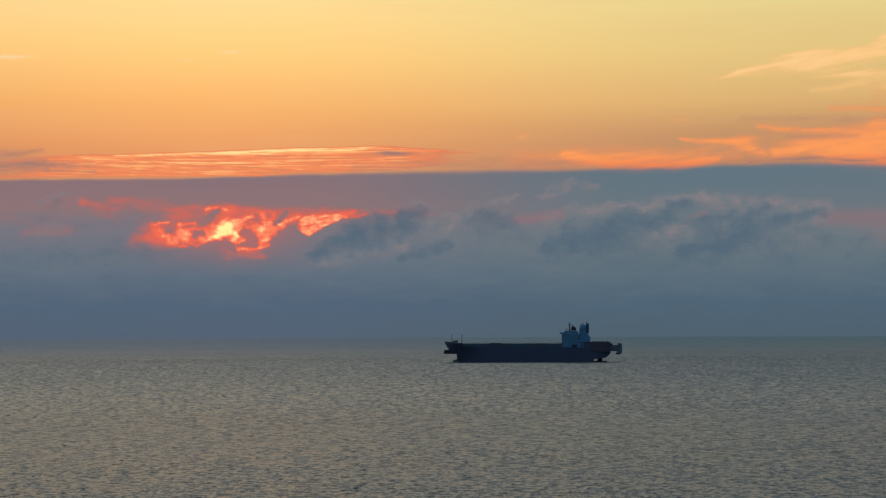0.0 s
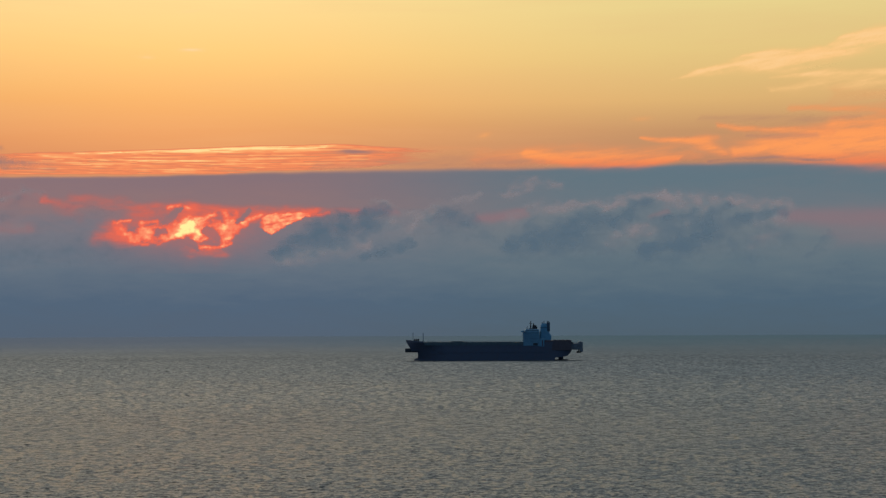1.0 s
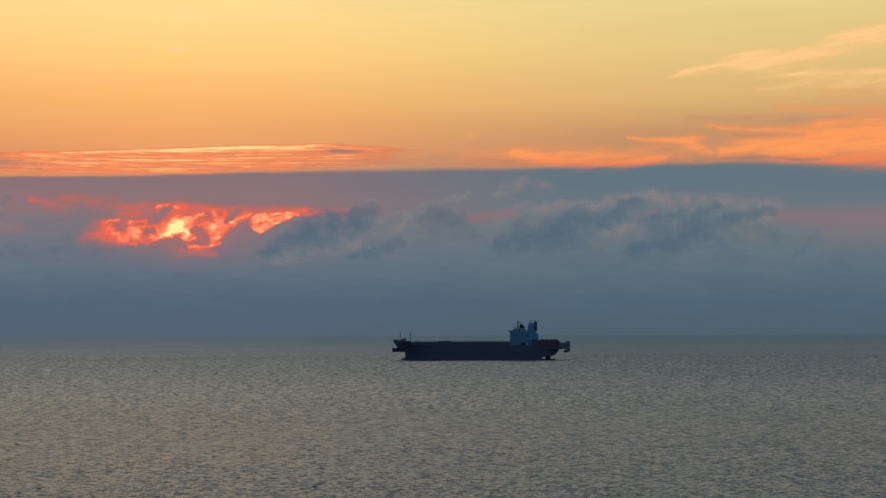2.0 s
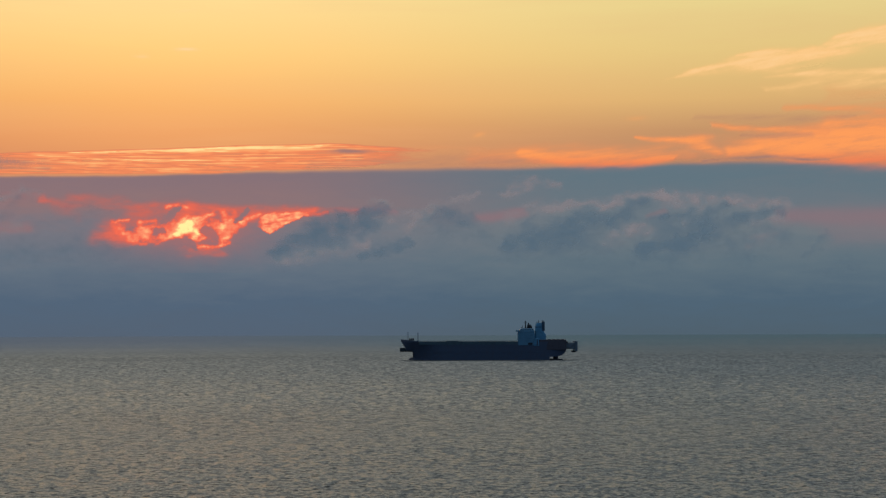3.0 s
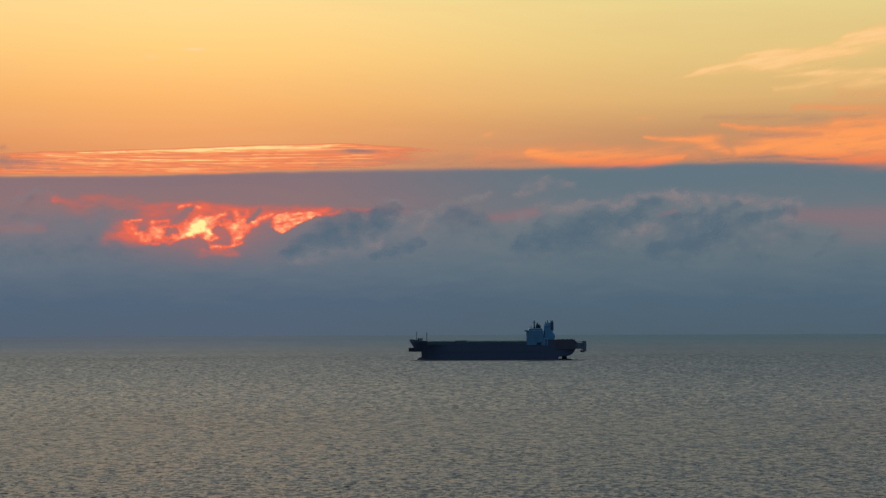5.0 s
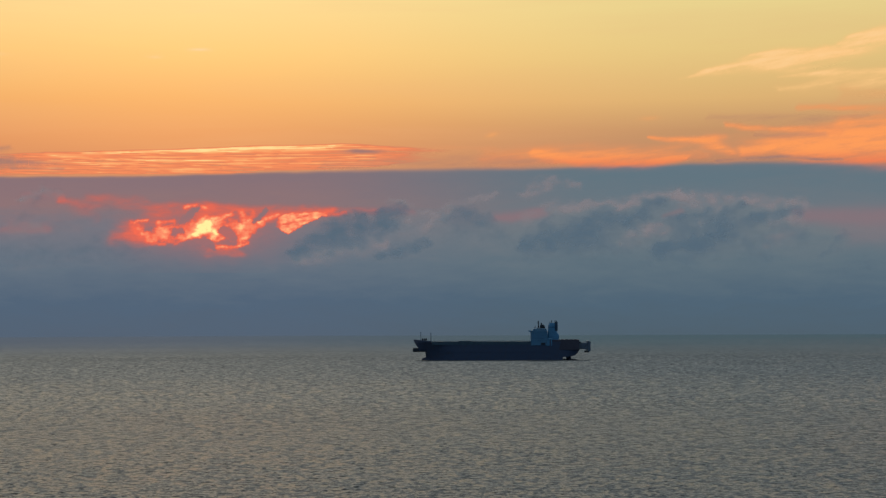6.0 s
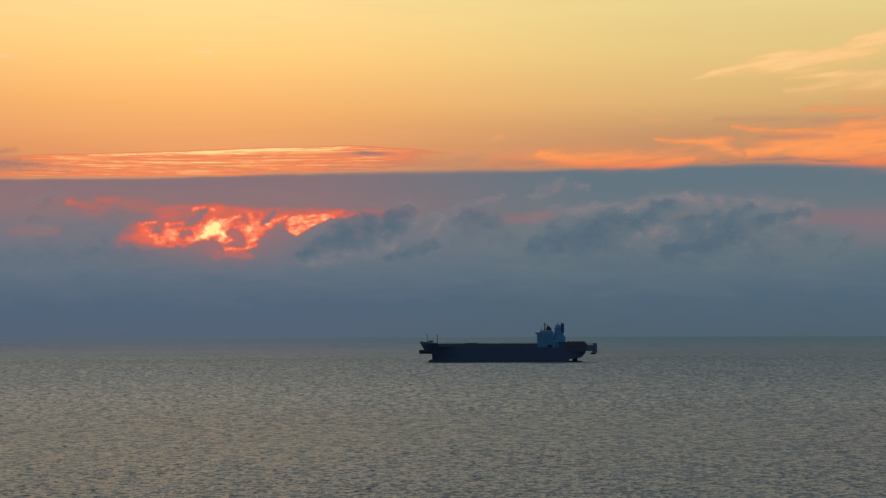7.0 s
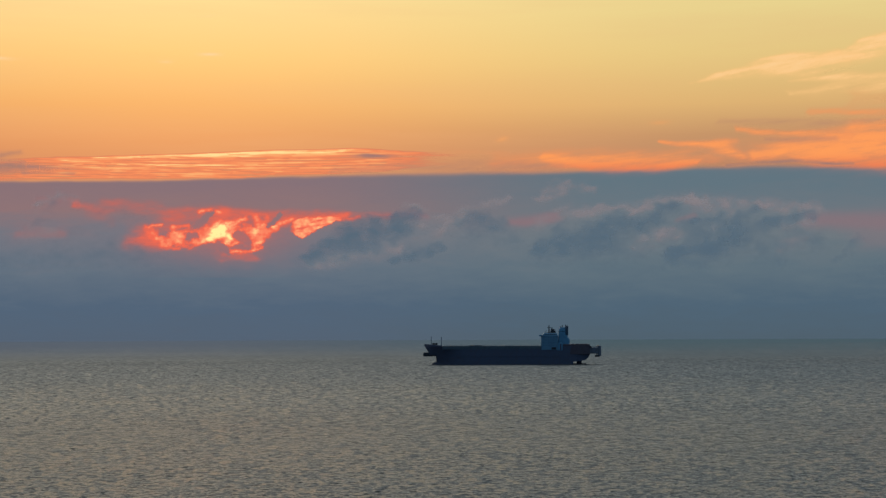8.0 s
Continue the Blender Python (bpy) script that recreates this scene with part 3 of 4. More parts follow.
grey_cloud(0.041,
           [(0.90, [(8.20, 2.91, 0.38), (9.28, 3.13, 0.66), (10.25, 3.43, 0.61)]),
            (0.72, [(8.91, 3.99, 0.28), (9.60, 4.13, 0.35), (10.56, 4.20, 0.31), (11.10, 4.50, 0.19)])],
           [(0.69, [(8.99, 4.68, 0.20), (9.66, 4.56, 0.18), (10.24, 4.66, 0.12)]),
            (0.57, [(9.79, 3.97, 0.14), (10.25, 4.28, 0.14), (10.60, 4.54, 0.10)])])
grey_cloud(0.045,
           [(0.72, [(10.04, 3.51, 0.33), (10.96, 3.80, 0.38), (11.69, 4.06, 0.33), (12.86, 4.23, 0.26)]),
            (0.54, [(11.26, 3.14, 0.33), (11.75, 2.71, 0.47)])],
           [(0.63, [(10.55, 4.74, 0.10), (11.09, 4.65, 0.10), (12.03, 4.56, 0.14), (13.17, 4.50, 0.14)]),
            (0.63, [(12.03, 3.94, 0.18), (12.97, 3.96, 0.23)])])
grey_cloud(0.045,
           [(0.45, [(13.70, 2.75, 0.21), (14.16, 3.06, 0.26), (14.53, 3.48, 0.21)]),
            (0.36, [(12.84, 2.93, 0.28), (13.22, 3.27, 0.28)])],
           [(0.40, [(12.02, 3.23, 0.23), (12.78, 3.51, 0.20)])])
grey_cloud(0.045,
           [(0.36, [(14.44, 2.22, 0.38), (15.28, 2.48, 0.38)])],
           [])
grey_cloud(0.072,
           [(0.38, [(-13.87, 3.96, 0.26), (-13.47, 4.30, 0.33), (-13.07, 4.72, 0.26)])],
           [(0.46, [(-13.73, 4.71, 0.16), (-13.05, 4.95, 0.16), (-12.40, 4.81, 0.16)])])
grey_cloud(0.060,
           [(0.29, [(-12.54, 3.82, 0.38), (-11.80, 3.94, 0.42), (-10.68, 4.10, 0.42), (-10.11, 4.22, 0.23)]),
            (0.34, [(-13.27, 2.79, 0.56), (-12.16, 2.91, 0.47), (-11.05, 3.22, 0.42)])],
           [(0.46, [(-13.83, 3.69, 0.20), (-13.00, 3.74, 0.18)])])
grey_cloud(0.060,
           [(0.32, [(-11.80, 4.44, 0.19), (-11.05, 4.52, 0.19), (-10.49, 4.45, 0.14)])],
           [])



# streaks and wisps above the bank
def streak_field(A, E):
    we = E + 0.02 * fbm(A * 0.5, E * 2, 60, 3)
    hi = line(A, [(-16.13, 5.83), (-14.49, 6.15), (-12.26, 6.27), (-8.26, 6.44), (-5.36, 6.58), (-2.42, 6.67), (-0.46, 6.58), (2.29, 6.40)])
    lo = line(A, [(-16.13, 5.36), (-11.31, 5.54), (-6.52, 5.62), (-1.64, 5.83), (2.29, 6.22)])
    body = ease(we, lo - 0.04, lo + 0.06) * (1 - ease(we, hi - 0.05, hi + 0.03))
    ends = ease(A, -17.0, -12.0) * (1 - ease(A, -2.8, 2.4))
    climb = we - 0.012 * A
    fine = fbm(A * 0.45, climb * 17, 61, 4)
    thin = ease(fbm(A * 0.32, climb * 30, 62, 3), 0.10, 0.50)
    spark = ease(fbm(A * 0.40, climb * 24, 65, 3), 0.25, 0.75)
    d = body * ends * (0.52 + 0.26 * fine - 0.30 * thin + 0.26 * spark)
    d += 0.28 * ends * body * np.exp(-((we - hi + 0.07) / 0.045) ** 2) * ease(A, -14, -9)
    d += body * ends * (0.46 * blob(A, we, -6.13, 6.48, 3.72, 0.13, 1.2) + 0.20 * blob(A, we, -8.84, 6.01, 4.31, 0.14, 0.8) * (0.6 + fine))
    return d


STREAK = cloud_material("sunset_streak", [
    (0.0, lin(204, 124, 100)), (0.30, lin(226, 130, 92)), (0.55, lin(248, 144, 94)), (0.80, lin(254, 180, 116)), (1.0, lin(255, 224, 152))],
    (0.02, 0.40), grain=0.1)
streak = cloud_sheet("streak_cloud", (-18, 3, 5.4, 7.0), 0.03, streak_field, STREAK, 4915)


SMUDGE = cloud_material("mauve_smudge", [(0.0, lin(202, 140, 106)), (0.5, lin(174, 128, 110)), (1.0, lin(138, 115, 118))], (0.0, 0.9), top=0.85)
PALE = cloud_material("pale_dash", [(0.0, lin(252, 206, 150)), (1.0, lin(255, 222, 180))], (0.0, 1.0), top=0.6)


def scrap(hill, mat, radius, label, group):
    """One small scrap of cloud."""
    ca, ce, ra, re, turn, w = hill

    def field(A, E):
        return w * blob(A, E + 0.05 * fbm(A * 0.9, E * 3, 64, 4), ca, ce, ra, re, turn)
    c = cloud_sheet("scud_cloud", (ca - 2.3 * ra, ca + 2.3 * ra, ce - 2.6 * re - 0.12 * ra, ce + 2.6 * re + 0.12 * ra), 0.04, field, mat, radius)
    return tagged(c, label, "cloud", group)


for hill in ((-1.70, 6.40, 0.85, 0.09, 0, 0.95), (-13.65, 5.92, 1.76, 0.12, 0, 0.8), (-13.65, 5.92, 0.9, 0.10, 0, 0.4)):
    scrap(hill, SMUDGE, 4912, "small mauve scrap of scud above the bank", "mauve scud")
for hill in ((-14.79, 9.49, 0.88, 0.08, 0, 0.9), (-7.34, 9.82, 0.43, 0.08, 0, 0.8), (-8.85, 9.57, 0.31, 0.08, 0, 0.5), (-7.40, 11.12, 0.49, 0.08, 5, 0.3)):
    scrap(hill, PALE, 4910, "faint pale dash of cloud high in the yellow sky", "pale dashes")
EMBER = cloud_material("orange_dash", [(0.0, lin(228, 160, 104)), (1.0, lin(246, 166, 100))], (0.0, 1.0), top=0.8)
scrap((2.79, 6.97, 0.29, 0.14, 20, 0.7), EMBER, 4911, "small orange dash of cloud above the bank", "orange dashes")
scrap((8.24, 7.45, 0.43, 0.12, 0, 0.5), EMBER, 4911, "small orange dash of cloud above the bank", "orange dashes")
tagged(streak, "long thin streak of cloud painted orange as if lit from below", "cloud")


WISP = cloud_material("orange_wisp", [(0.0, lin(222, 150, 108)), (0.4, lin(240, 148, 94)), (1.0, lin(254, 158, 92))], (0.0, 0.95), (5.70, 6.35, lin(236, 126, 86)), grain=0.2)
CIRRUS = cloud_material("peach_cirrus", [(0.0, lin(246, 192, 124)), (0.5, lin(252, 200, 134)), (1.0, lin(255, 208, 148))], (0.0, 0.75), grain=0.1, top=0.9)
wisps = []


def brushed(name, rows, mat, radius, step, fine, label, group, above=1.0, below=1.0, rag=0.30, climb=0.10):
    """A wind-drawn cloud: strokes with long, slightly climbing fibres."""
    k = len(wisps)

    def field(A, E):
        wa = A + 0.22 * fbm(A * 0.7 + k, E * 2.0, 70, 5)
        we = E + 0.055 * fbm(A * 0.7 + k, E * 2.5, 71, 5)
        fibre = fbm(A * 0.6 + k, (E - climb * A) * fine, 73, 5, 0.58)
        return strokes(wa, we, rows, above, below) * np.clip(0.92 + rag * fibre, 0, 1.5)
    c = cloud_sheet(name, bounds(rows, 0.15), step, field, mat, radius)
    wisps.append(tagged(c, label, "cloud", group))


def wisp(rows):
    brushed("wisp_cloud", rows, WISP, 4918 + 0.5 * len(wisps), 0.04, 5.0, "low flame-like wisp of orange cloud above the bank", "orange wisps")


def plume(rows):
    brushed("cirrus_cloud", rows, CIRRUS, 4925 + 0.5 * len(wisps), 0.05, 4.5, "pale peach cirrus fanning out in the yellow sky", "cirrus plumes", 1.15, 0.9, 0.55, 0.16)


def scud(rows):
    brushed("scud_cloud", rows, SMUDGE, 4912 - 0.5 * len(wisps), 0.04, 5.0, "thin mauve scrap of scud between orange wisps", "mauve scud")


wisp([(0.95, [(4.30, 6.32, 0.14), (4.85, 6.22, 0.24), (6.06, 6.07, 0.26), (7.62, 6.03, 0.24), (8.78, 6.03, 0.19), (9.56, 6.09, 0.12)]),
      (0.50, [(2.54, 6.20, 0.38), (5.67, 6.28, 0.41), (7.62, 6.26, 0.41), (9.94, 6.26, 0.31)])])
wisp([(0.85, [(8.33, 6.75, 0.10), (9.22, 6.71, 0.12), (9.95, 6.64, 0.19), (10.52, 6.55, 0.29), (10.94, 6.31, 0.21)]),
      (0.50, [(10.14, 6.77, 0.14), (11.00, 6.79, 0.14)]),
      (0.35, [(10.86, 6.28, 0.17), (11.85, 6.22, 0.21)])])
wisp([(0.70, [(10.76, 7.16, 0.10), (11.67, 7.06, 0.14), (12.47, 6.95, 0.14), (13.38, 6.96, 0.14), (14.50, 6.87, 0.21)])])
wisp([(1.00, [(11.28, 6.27, 0.17), (12.61, 6.37, 0.26), (13.82, 6.47, 0.45), (14.87, 6.58, 0.60), (16.50, 6.62, 0.62), (17.99, 6.61, 0.62)]),
      (0.42, [(10.33, 6.36, 0.48), (12.62, 6.50, 0.62), (14.87, 6.60, 0.86), (17.81, 6.54, 0.95)]),
      (0.70, [(12.99, 6.19, 0.19), (14.30, 6.10, 0.24), (15.60, 5.99, 0.29), (17.07, 5.89, 0.29)]),
      (0.45, [(14.69, 7.06, 0.21), (15.99, 7.13, 0.26), (17.45, 7.00, 0.33)])])
wisp([(0.50, [(13.39, 7.71, 0.14), (14.70, 7.66, 0.19), (15.81, 7.55, 0.21), (17.09, 7.39, 0.29)]),
      (0.28, [(14.89, 8.13, 0.33), (17.10, 7.91, 0.43)])])
plume([(0.72, [(9.12, 8.78, 0.04), (10.36, 9.00, 0.12), (11.51, 9.23, 0.27), (12.46, 9.31, 0.37), (13.41, 9.34, 0.35), (14.35, 9.41, 0.23), (15.28, 9.49, 0.06)]),
      (0.50, [(11.70, 9.51, 0.04), (12.47, 9.60, 0.12), (13.22, 9.59, 0.14), (14.35, 9.70, 0.08)])])
plume([(0.72, [(13.22, 9.31, 0.04), (13.98, 9.45, 0.20), (14.91, 9.65, 0.33), (15.85, 9.88, 0.37), (17.14, 10.11, 0.45), (18.77, 10.28, 0.55)]),
      (0.50, [(14.54, 9.78, 0.04), (15.29, 10.01, 0.14), (16.59, 10.25, 0.20)])])
plume([(0.50, [(12.74, 8.75, 0.06), (13.78, 8.83, 0.12), (14.53, 8.86, 0.16), (15.65, 8.85, 0.16), (17.12, 8.88, 0.22), (18.57, 8.93, 0.23)]),
      (0.40, [(12.64, 8.34, 0.10), (13.77, 8.43, 0.22), (14.90, 8.49, 0.25), (17.11, 8.44, 0.35), (18.74, 8.44, 0.39)])])
scud([(0.70, [(10.51, 5.94, 0.06), (11.47, 6.03, 0.08), (12.61, 6.06, 0.10), (14.11, 5.93, 0.08), (14.67, 5.88, 0.06)])])
scud([(0.42, [(11.86, 6.79, 0.12), (13.00, 6.72, 0.16), (14.05, 6.77, 0.14)])])
scud([(0.35, [(10.34, 7.44, 0.16), (12.06, 7.36, 0.20), (14.32, 7.30, 0.18), (15.62, 7.33, 0.12)])])
scud([(0.70, [(-15.34, 5.78, 0.29), (-14.25, 5.89, 0.25), (-13.62, 5.94, 0.18)]),
      (0.50, [(-15.16, 6.23, 0.29), (-14.25, 6.25, 0.23), (-13.74, 6.34, 0.16)]),
      (0.50, [(-13.69, 5.70, 0.10), (-12.77, 5.73, 0.10), (-11.84, 5.73, 0.08)])])
# broad sheet added to darken the sky's tone just above the bank
scud([(0.45, [(-2.96, 5.93, 0.16), (-1.39, 5.97, 0.22), (0.96, 6.03, 0.27), (3.32, 6.03, 0.27), (4.89, 6.00, 0.16)])])
wisp([(0.30, [(-1.39, 6.50, 0.07), (-0.21, 6.52, 0.12), (1.36, 6.51, 0.12), (2.93, 6.47, 0.07)])])


# ---------------------------------------------------------------- the ship
def part(name, bm, mat, parent=None, label=""):
    me = bpy.data.meshes.new(name)
    bmesh.ops.recalc_face_normals(bm, faces=bm.faces)
    bm.to_mesh(me)
    bm.free()
    me.materials.append(mat)
    ob = new(name, me)
    ob.parent = parent
    return tagged(ob, label)


def box(bm, x0, x1, y0, y1, z0, z1, bevel=0.12):
    made = bmesh.ops.create_cube(bm, size=1)["verts"]
    bmesh.ops.transform(bm, verts=made, matrix=Matrix.LocRotScale(((x0 + x1) / 2, (y0 + y1) / 2, (z0 + z1) / 2), None, (x1 - x0, y1 - y0, z1 - z0)))
    if bevel:
        edges = list({e for v in made for e in v.link_edges})
        bmesh.ops.bevel(bm, geom=edges, offset=bevel, segments=1, affect="EDGES")
    return bm


def pole(bm, p, q, r0, r1=None, seg=10):
    p, q = Vector(p), Vector(q)
    made = bmesh.ops.create_cone(bm, cap_ends=True, segments=seg, radius1=r0, radius2=r1 if r1 is not None else r0, depth=(q - p).length)["verts"]
    m = Matrix.Translation((p + q) / 2) @ (q - p).to_track_quat("Z", "Y").to_matrix().to_4x4()
    bmesh.ops.transform(bm, verts=made, matrix=m)
    return bm


SHIP_L = 189.0


def hull_lines(x):
    """Half-breadth at the deck and at the water, sheer and keel line, x metres aft of the stem."""
    full = 15.0
    deck = full * (1 - max(0.0, 1 - x / 30.0) ** 2.2) if x < 30 else full
    deck = max(deck, 0.35)
    water = full * (1 - max(0.0, 1 - (x - 13.0) / 34.0) ** 2.0) if x < 47 else full
    water = max(water, 0.30)
    if x > 150:
        k = (x - 150) / 38.0
        water = max(full * (1 - k ** 2.4), 0.6)
        deck = full * (1 - 0.18 * k ** 2)
    return deck, water


def hull_mesh():
    """Plated shell lofted over stations: raked stem, parallel middle body, rising counter."""
    bm = bmesh.new()
    xs = [0.0, 1.2, 2.6, 3.8, 4.79, 6.5, 9, 12.5, 13.8, 16, 19, 23, 28, 34, 42, 52, 64, 78, 94, 110, 126, 140, 150, 154, 158, 158.8, 164, 169, 172, 174.4, 176.4]
    rings = []
    for x in xs:
        d, w = hull_lines(x)
        top = 19.0 + (1.8 * max(0.0, 1 - x / 16.0))
        # the stem rakes aft under the bow, the counter rises astern
        if x < 13.4:
            low = 12.4 + 7.6 * (1 - x / 4.8) if x < 4.8 else 8.8
        elif x > 158:
            low = float(np.interp(x, [158, 158.8, 164, 169, 172, 174.4, 176.4], [-4, 2.9, 3.3, 4.0, 4.8, 6.9, 9.8]))
        else:
            low = -4.0
        ring = []
        for k in range(9):
            f = k / 8
            z = low + (top - low) * f
            g = min(1.0, max(0.0, z / 19.0))
            half = w + (d - w) * g ** 1.3
            if f == 0 and x < 156:
                half *= 0.55
            ring.append((half, z))
        pts = [bm.verts.new((x, -h, z)) for h, z in ring] + [bm.verts.new((x, h, z)) for h, z in reversed(ring)]
        rings.append(pts)
    for a, b in zip(rings, rings[1:]):
        for k in range(len(a)):
            j = (k + 1) % len(a)
            bm.faces.new((a[k], b[k], b[j], a[j]))
    bm.faces.new(rings[0])
    bm.faces.new(list(reversed(rings[-1])))
    return bm


def ship():
    root = new("cargo_ship")
    tagged(root, "dark navy cargo ship riding high at anchor on the sea", "ship")
    hull = part("hull", hull_mesh(), HULL, root, "dark navy plated hull")

    # rubbing strakes along the side, slightly proud
    for z in (15.8, 8.4):
        bm = bmesh.new()
        box(bm, 34, 150, -15.22, -14.9, z, z + 0.35, 0.05)
        box(bm, 34, 150, 14.9, 15.22, z, z + 0.35, 0.05)
        part("strake", bm, HULL, hull)
    # bulb forefoot, and a beam made up for the dark block under the stem
    bm = bmesh.new()
    bmesh.ops.create_uvsphere(bm, u_segments=20, v_segments=12, radius=1.0)
    bmesh.ops.transform(bm, verts=bm.verts, matrix=Matrix.LocRotScale((16.5, 0, 0.0), None, (8.4, 3.2, 3.5)))
    part("bulb", bm, BOOT, hull, "dark bulbous forefoot at the waterline")
    bm = bmesh.new()
    box(bm, -1.0, 12.5, -1.5, 1.5, 8.6, 12.8, 0.5)
    part("stem_block", bm, BLACK, hull, "black blunt beam under the bow")
    # bulwark and deck
    bm = bmesh.new()
    for s in (-1, 1):
        last = None
        for x in [0.2, 1.2, 2.6, 4.4, 6.5, 9, 12.5, 16, 19]:
            h = hull_lines(x)[0]
            z0 = 19.0 + 1.8 * max(0.0, 1 - x / 16.0)
            ring = [bm.verts.new((x, s * (h - o), z0 + dz)) for o, dz in ((0, -0.05), (0, 1.0), (0.2, 1.0), (0.2, -0.05))]
            if last:
                for k in range(4):
                    j = (k + 1) % 4
                    bm.faces.new((last[k], ring[k], ring[j], last[j]))
            else:
                bm.faces.new(ring)
            last = ring
        bm.faces.new(last)
    part("bulwark", bm, HULL, root)
    bm = bmesh.new()
    box(bm, 19, 126, -14.6, 14.6, 19.02, 19.15, 0.03)
    part("main_deck", bm, DECK, root, "green-grey painted steel deck")
    # side coaming, lighter strip under the rail
    bm = bmesh.new()
    box(bm, 20, 126, -15.12, -14.75, 16.0, 19.3, 0.1)
    box(bm, 20, 126, 14.75, 15.12, 16.0, 19.3, 0.1)
    part("sheer_strake", bm, DECK, root, "green-grey upper strake along the deck edge")
    # hatch covers
    for x0, x1, lift in ((20.5, 31.0, 0.0), (32.6, 47.0, 0.0), (48.8, 61.8, 0.8), (63.8, 78.4, 0.0), (80.2, 94.8, 0.0), (96.6, 111.2, 0.0)):
        bm = bmesh.new()
        box(bm, x0, x1, -10.5, 10.5, 19.15, 19.5 + lift, 0.15)
        hatch = part("hatch_cover", bm, DECK, root)
        for j in range(5):
            x = x0 + (j + 0.5) * (x1 - x0) / 5
            bm = bmesh.new()
            box(bm, x - 0.25, x + 0.25, -10.7, 10.7, 19.2, 19.62 + lift, 0.05)
            part("stiffener", bm, DECK, hatch)
    # rail along the deck edge
    bm = bmesh.new()
    for s in (-14.95, 14.95):
        for z in (19.75, 20.2):
            pole(bm, (20, s, z), (125, s, z), 0.035, seg=5)
        for k in range(36):
            pole(bm, (20 + 3 * k, s, 19.2), (20 + 3 * k, s, 20.25), 0.045, seg=5)
    part("rail", bm, STEEL, root)
    # forward masts, windlass
    for x, h, arm in ((7.6, 8.3, 1.0), (18.4, 7.6, 0.0)):
        bm = bmesh.new()
        pole(bm, (x, 0, 19.0), (x, 0, 21.0 + h), 0.35 if arm else 0.45, 0.22 if arm else 0.35)
        if arm:
            pole(bm, (x - 0.9, 0, 26.6), (x + 0.9, 0, 26.6), 0.12)
            box(bm, x - 0.45, x + 0.45, -0.45, 0.45, 28.6, 29.4, 0.1)
        else:
            box(bm, x - 0.4, x + 0.4, -0.5, 0.5, 27.6, 28.8, 0.1)
        mast = part("foremast", bm, STEEL, root, "thin grey steel mast on the forecastle")
    for x in (9.6, 11.6, 13.4):
        bm = bmesh.new()
        pole(bm, (x, -2.2, 22.1), (x, 2.2, 22.1), 0.8, seg=14)
        box(bm, x - 0.7, x + 0.7, -2.6, -2.2, 20.7, 22.6, 0.1)
        box(bm, x - 0.7, x + 0.7, 2.2, 2.6, 20.7, 22.6, 0.1)
        part("windlass", bm, BLACK, root)

    # accommodation block, storey on storey
    bm = bmesh.new()
    box(bm, 123.9, 141.6, -15.3, 15.3, 15.2, 29.6, 0.35)
    house = part("deckhouse", bm, WHITE, root, "pale blue-white accommodation block")
    for z in (18.4, 21.2, 24.0, 26.8, 29.5):
        bm = bmesh.new()
        box(bm, 123.4, 142.3, -15.6, 15.6, z, z + 0.2, 0.06)
        part("deck_edge", bm, WHITE, house)
    for z in (19.6, 22.4, 25.2, 28.0):
        for k in range(6):
            bm = bmesh.new()
            box(bm, 126.0 + 2.6 * k, 126.45 + 2.6 * k, -15.34, -15.2, z, z + 0.55, 0.02)
            part("cabin_window", bm, TRUNK, house)
    # black box set proud of the wall paints the dark of an opening
    bm = bmesh.new()
    box(bm, 134.6, 139.4, -15.40, -15.0, 15.6, 18.0, 0.1)
    part("dark_panel", bm, BLACK, house, "black panel standing for a dark opening in the house side")
    # wheelhouse: walls lean in to the roof
    bm = bmesh.new()
    last = None
    for z, x0, x1, hw in ((29.7, 125.2, 141.4, 14.9), (30.6, 125.4, 141.2, 14.8), (32.4, 126.8, 140.4, 14.2), (32.8, 127.4, 140.0, 13.8)):
        ring = [bm.verts.new((x, y, z)) for x, y in ((x0, -hw), (x1, -hw), (x1, hw), (x0, hw))]
        if last:
            for k in range(4):
                bm.faces.new((last[k], last[(k + 1) % 4], ring[(k + 1) % 4], ring[k]))
        else:
            bm.faces.new(list(reversed(ring)))
        last = ring
    bm.faces.new(last)
    bridge = part("wheelhouse", bm, WHITE, root, "pale wheelhouse with wings on top")
    for k in range(7):
        bm = bmesh.new()
        box(bm, 127.4 + 1.9 * k, 128.6 + 1.9 * k, -14.72, -14.3, 31.0, 31.8, 0.05)
        part("bridge_window", bm, GLASS, bridge, "dark bridge window")
    for y0, y1 in ((-16.2, -13.0), (13.0, 16.2)):
        bm = bmesh.new()
        box(bm, 122.0, 126.0, y0, y1, 29.4, 30.9, 0.15)
        part("bridge_wing", bm, WHITE, bridge)
    # dark gear on the wheelhouse roof
    bm = bmesh.new()
    box(bm, 130.4, 139.6, -4.0, 4.0, 32.7, 33.4, 0.2)
    gear = part("monkey_island", bm, BLACK, root, "dark platform with radars on the wheelhouse roof")
    bm = bmesh.new()
    pole(bm, (132.4, 0, 33.2), (132.4, 0, 41.0), 0.8, 0.4)
    pole(bm, (130.6, 0, 38.6), (134.2, 0, 38.6), 0.28)
    pole(bm, (131.4, 0, 40.2), (133.4, 0, 40.2), 0.2)
    part("radar_mast", bm, BLACK, gear)
    for x0, x1, z0, z1 in ((133.9, 139.4, 33.3, 35.3), (134.3, 138.2, 35.2, 36.9), (134.9, 136.2, 36.8, 38.7)):
        bm = bmesh.new()
        box(bm, x0, x1, -1.8, 1.8, z0, z1, 0.35)
